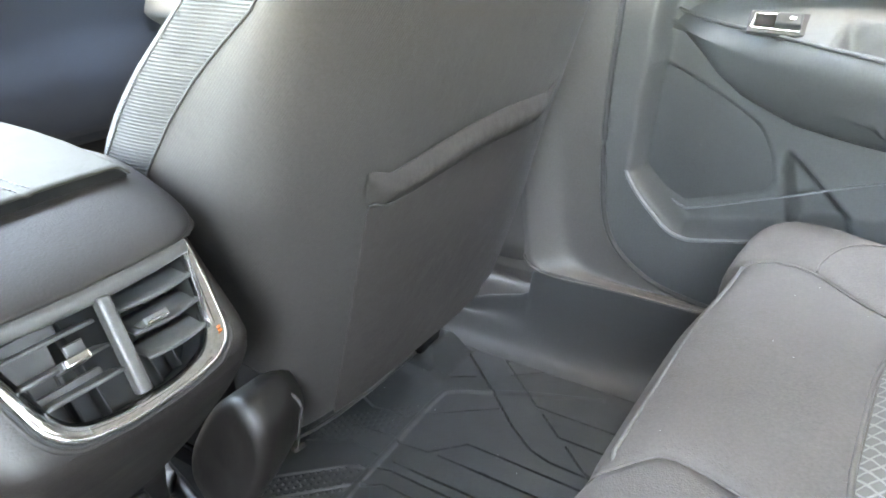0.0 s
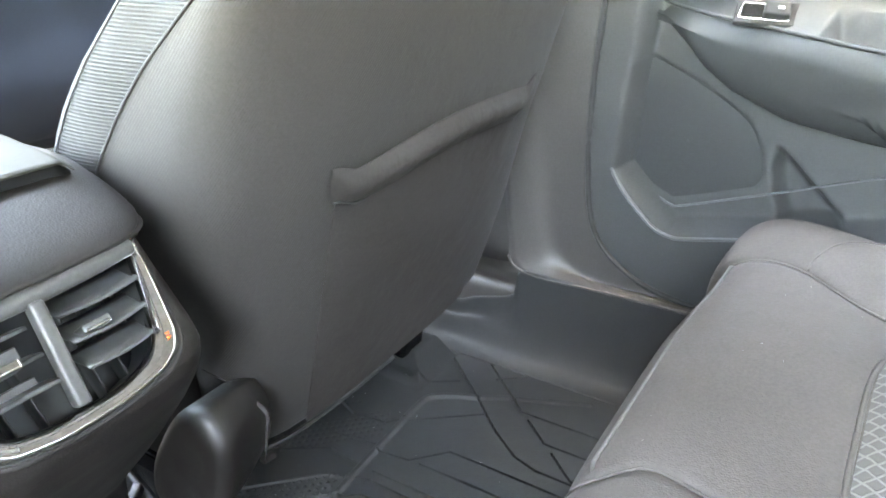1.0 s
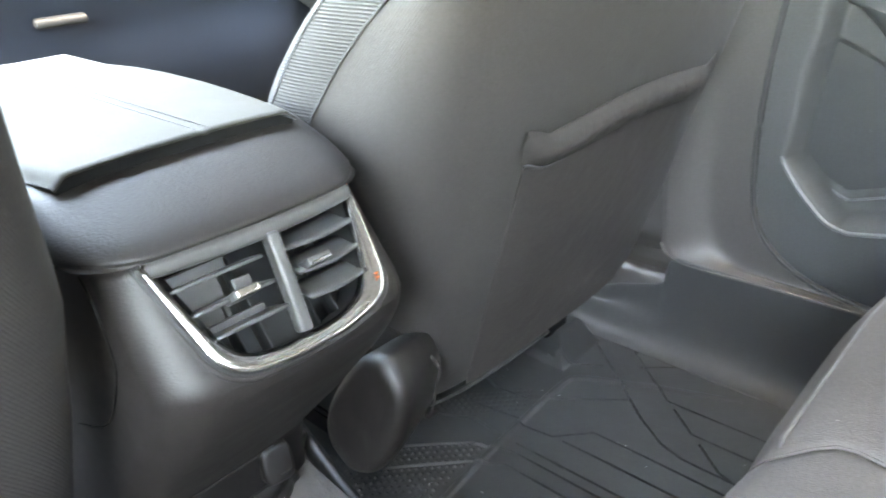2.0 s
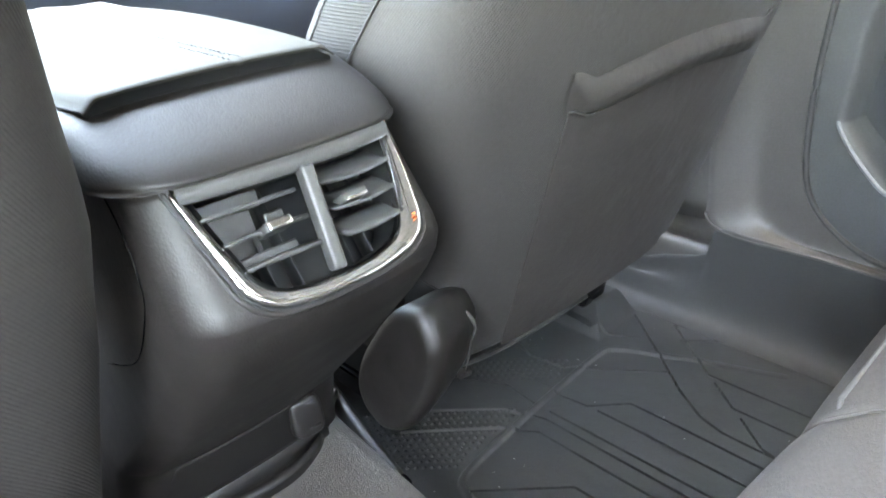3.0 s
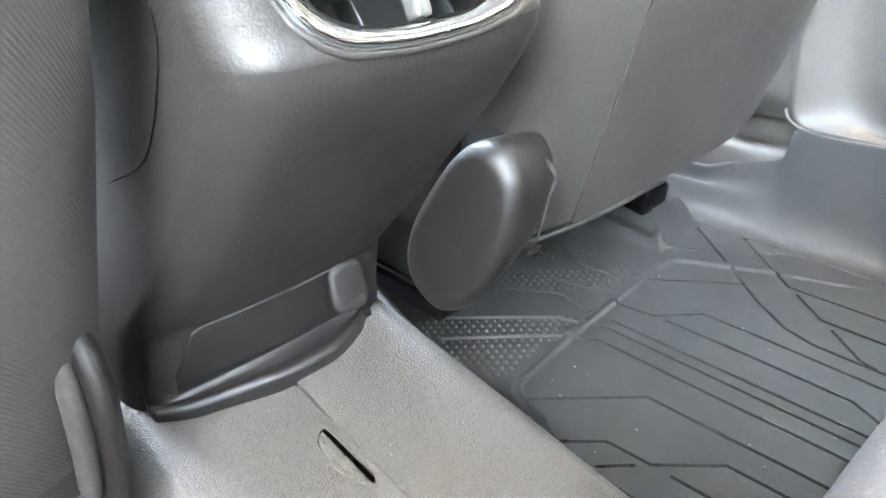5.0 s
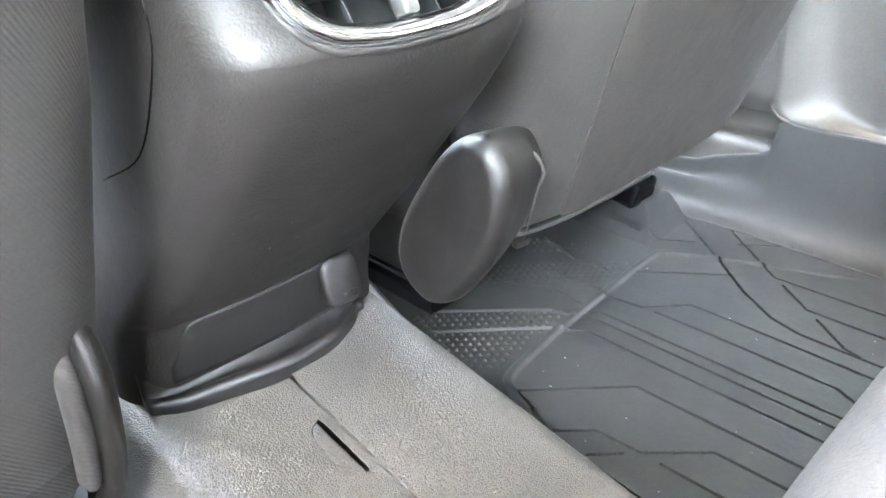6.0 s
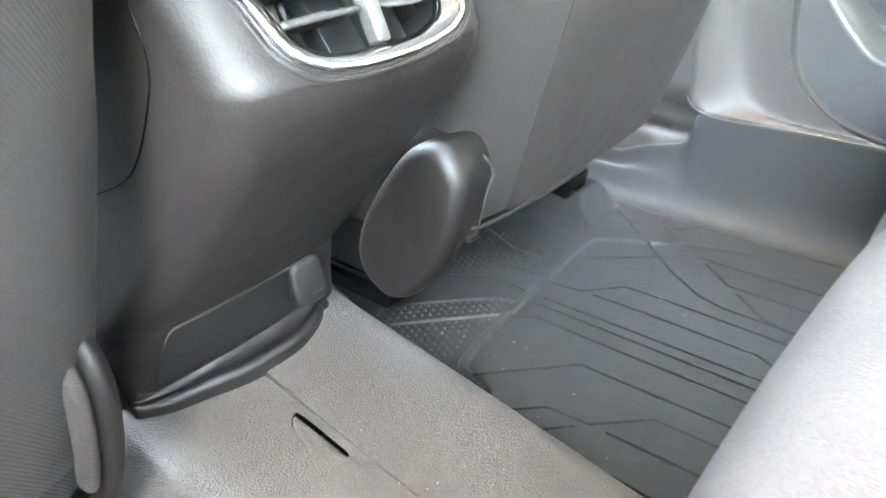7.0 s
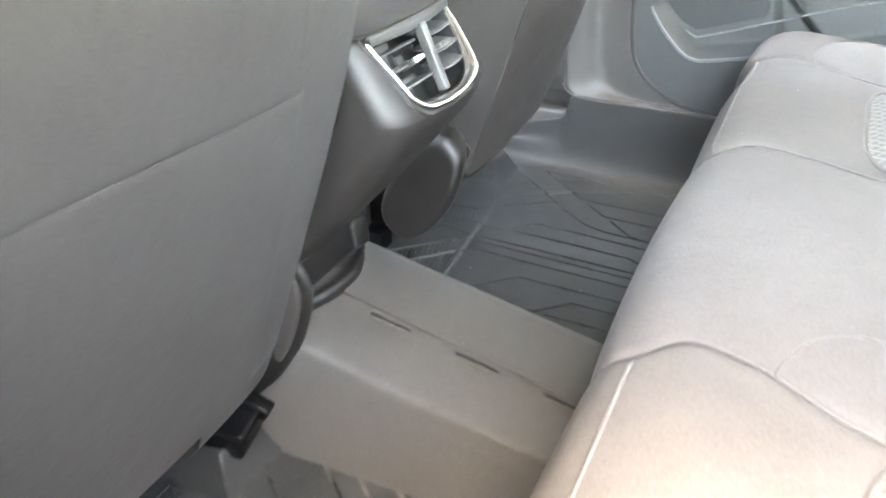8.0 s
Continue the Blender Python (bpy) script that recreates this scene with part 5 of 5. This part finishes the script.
    pane = part("window_pane", slab("window_pane", [[(xx, 0.735 - 0.22 * (zz - 0.6), zz) for zz in np.linspace(0.6, 1.02, 4)] for xx in np.linspace(-0.24, 0.5, 4)], (0, 0.004, 0), GLASS), thing)
    pane.visible_shadow = False
    # rubber seal round the opening
    part("door_seal", tube("door_seal", SEAL + np.array([0.002, -0.003, 0.0]), 0.0038, RUBBER, 10), thing, "black rubber seal round the door opening")


SEAL = smooth_path([(-0.235, 0.66, 0.8), (-0.243, 0.676, 0.55), (-0.256, 0.682, 0.42), (-0.259, 0.683, 0.31), (-0.246, 0.683, 0.22), (-0.2, 0.683, 0.17), (-0.13, 0.683, 0.146), (0.0, 0.683, 0.137), (0.3, 0.683, 0.13), (0.5, 0.683, 0.13)], 8)
rear_door()

# pillar trim that runs down and turns back into the sill
inner = smooth_path([(-0.35, 0.635, 0.8), (-0.356, 0.65, 0.55), (-0.362, 0.656, 0.42), (-0.366, 0.658, 0.31), (-0.36, 0.657, 0.2), (-0.34, 0.6545, 0.148), (-0.2, 0.6535, 0.148), (0.0, 0.6535, 0.147), (0.3, 0.6535, 0.145), (0.5, 0.6535, 0.145)], 8)
rows = []
for a, b in zip(inner, SEAL):
    mid = (a + b) / 2 + np.array([0.0, 0.010, -0.004])
    rows.append(smooth_path([a, a * 0.7 + b * 0.3 + np.array([0, 0.004, 0.0]), mid, a * 0.25 + b * 0.75 + np.array([0, 0.006, -0.002]), b], 4))
trim = empty("pillar_trim", (-0.3, 0.66, 0.1), "dark brown-black plastic pillar and sill trim", "trim", kind="structure")
part("trim_body", slab("trim_body", rows, (0, 0.012, -0.003), TRIM), trim)
part("trim_edge", tube("trim_edge", inner[36:], 0.0022, TRIM, 8), trim)
rows = []
for xx in np.linspace(-0.75, -0.345, 24):
    rows.append([(xx, a, b) for a, b in smooth_path([(0.662, 0.02), (0.664, 0.07), (0.668, 0.098), (0.678, 0.108), (0.692, 0.112), (0.7, 0.14), (0.705, 0.3), (0.7, 0.6)], 5)])
part("front_sill", slab("front_sill", rows, (0, 0.012, 0), TRIM), trim, "front sill plate beyond the pillar")
rows = [[(xx + 0.02 * f, 0.662 + 0.012 * f * f - 0.16 * max(0, z - 0.55), z) for xx, f in zip(np.linspace(-0.52, -0.352, 12), np.linspace(-1, 1, 12))] for z in np.linspace(0.15, 1.05, 30)]
part("pillar_face", slab("pillar_face", rows, (0, 0.03, 0), TRIM), trim, "flat face of the centre pillar")
# Left pillar stretched rearwards out of view, to screen the hump from side light.
rows = [[(xx, -0.69 + 0.16 * max(0, z - 0.55), z) for xx in np.linspace(-0.44, 0.0, 9)] for z in np.linspace(0.1, 1.05, 20)]
tagged(part("pillar", slab("pillar", rows, (0, -0.04, 0), TRIM)), "unseen dark panel, wider than the centre pillar, that blocks side light", "pillar", kind="structure")
tagged(part("trim", box_between("trim", (-0.4, -0.72, -0.06), (0.6, -0.65, 0.13), TRIM, 0.015)), "dark plastic sill under the rear door", "trim", kind="structure")

# ---- front of the cabin ----
dash = empty("dashboard", (-1.3, 0, 0.2), "plastic dashboard in the shade, coloured dark blue for that shade", "dashboard")
prof = smooth_path([(-1.66, 0.62), (-1.35, 0.64), (-1.16, 0.6), (-1.12, 0.54), (-1.16, 0.45), (-1.2, 0.34), (-1.3, 0.24), (-1.5, 0.18)], 6)
part("dash_body", slab("dash_body", [[(a + 0.05 * (abs(y) / 0.7) ** 3, y, b) for a, b in prof] for y in np.linspace(-0.7, 0.7, 25)], (-0.03, 0, -0.02), DASH), dash)
part("glovebox_handle", rounded_box("glovebox_handle", (0.02, 0.075, 0.014), DOOR_DARK, pose(-1.13, 0.234, 0.475, 0, 10, -6), 0.006), dash, "grey oval glovebox handle")
fdoor = empty("car_door", (-0.9, 0.7, 0.1), "closed dark plastic front passenger door in the shade", "car door")
x, z = np.meshgrid(axis(-1.5, -0.52, 0.008), axis(0.05, 0.62, 0.008), indexing="ij")
y = 0.69 - 0.03 * smoothstep((0.3 - z + 0.1 * np.sin(x * 6)) / 0.03) - 0.05 * smoothstep((z - 0.42) / 0.05) * smoothstep((0.55 - z) / 0.04)
part("panel", slab("panel", np.dstack([x, y, z]), (0, 0.02, 0), DOOR_PLASTIC), fdoor)
part("pocket_edge", tube("pocket_edge", smooth_path([(-1.238, 0.655, 0.42), (-1.237, 0.655, 0.363), (-1.222, 0.655, 0.331), (-1.2, 0.655, 0.305), (-1.15, 0.655, 0.28), (-1.0, 0.655, 0.27)], 6), 0.0035, DIVIDER, 8), fdoor, "pale edge of the door pocket")
part("pocket_edge", tube("pocket_edge", smooth_path([(-1.228, 0.655, 0.392), (-1.191, 0.655, 0.378), (-1.168, 0.655, 0.358), (-1.148, 0.655, 0.338), (-1.1, 0.655, 0.31)], 6), 0.002, DIVIDER, 8), fdoor)

# ---- lint and dust ----
rng = random.Random(7)
verts, faces = [], []


def fleck(place, size):
    a = rng.uniform(0, math.pi)
    d = np.array([math.cos(a), math.sin(a), 0.15 * rng.uniform(-1, 1)]) * size
    w = np.array([-math.sin(a), math.cos(a), 0]) * size * rng.uniform(0.12, 0.4)
    h = np.array([0, 0, 0.0003])
    n = len(verts)
    for p in (-d - w, d * rng.uniform(0.7, 1) - w, d + w, -d + w):
        verts.append(tuple(np.asarray(place) + p))
        verts.append(tuple(np.asarray(place) + p * 0.8 + h))
    faces.extend([(n + 1, n + 3, n + 5, n + 7), (n, n + 2, n + 3, n + 1), (n + 2, n + 4, n + 5, n + 3), (n + 4, n + 6, n + 7, n + 5), (n + 6, n, n + 1, n + 7), (n + 6, n + 4, n + 2, n)])


for k in range(34):
    fleck((rng.uniform(-0.5, -0.05), rng.uniform(0.16, 0.58), 0.0165), rng.uniform(0.0003, 0.0013))
for k in range(14):
    px = rng.uniform(-0.38, -0.06)
    py = rng.uniform(-0.1, 0.06)
    fleck((px, py, hump_height(px) + 0.0012 + (0.0025 if py > -0.02 else 0)), rng.uniform(0.0003, 0.001))
for k in range(11):
    sx = rng.uniform(PIPING_AT, PIPING_AT + 0.2)
    fleck(bench_point(sx, rng.uniform(0.2, 0.5), 0.0025), rng.uniform(0.0002, 0.0006))
for k in range(4):
    pz = rng.uniform(0.22, 0.36)
    py = rng.uniform(-0.07, 0.07)
    fleck((console_x(py, pz) + 0.0005, py + console_shift(pz), pz), rng.uniform(0.0002, 0.0005))
tagged(part("lint", mesh_of("lint", verts, faces, LINT, False)), "tiny pale specks of lint and dust", "lint", kind="stuff")
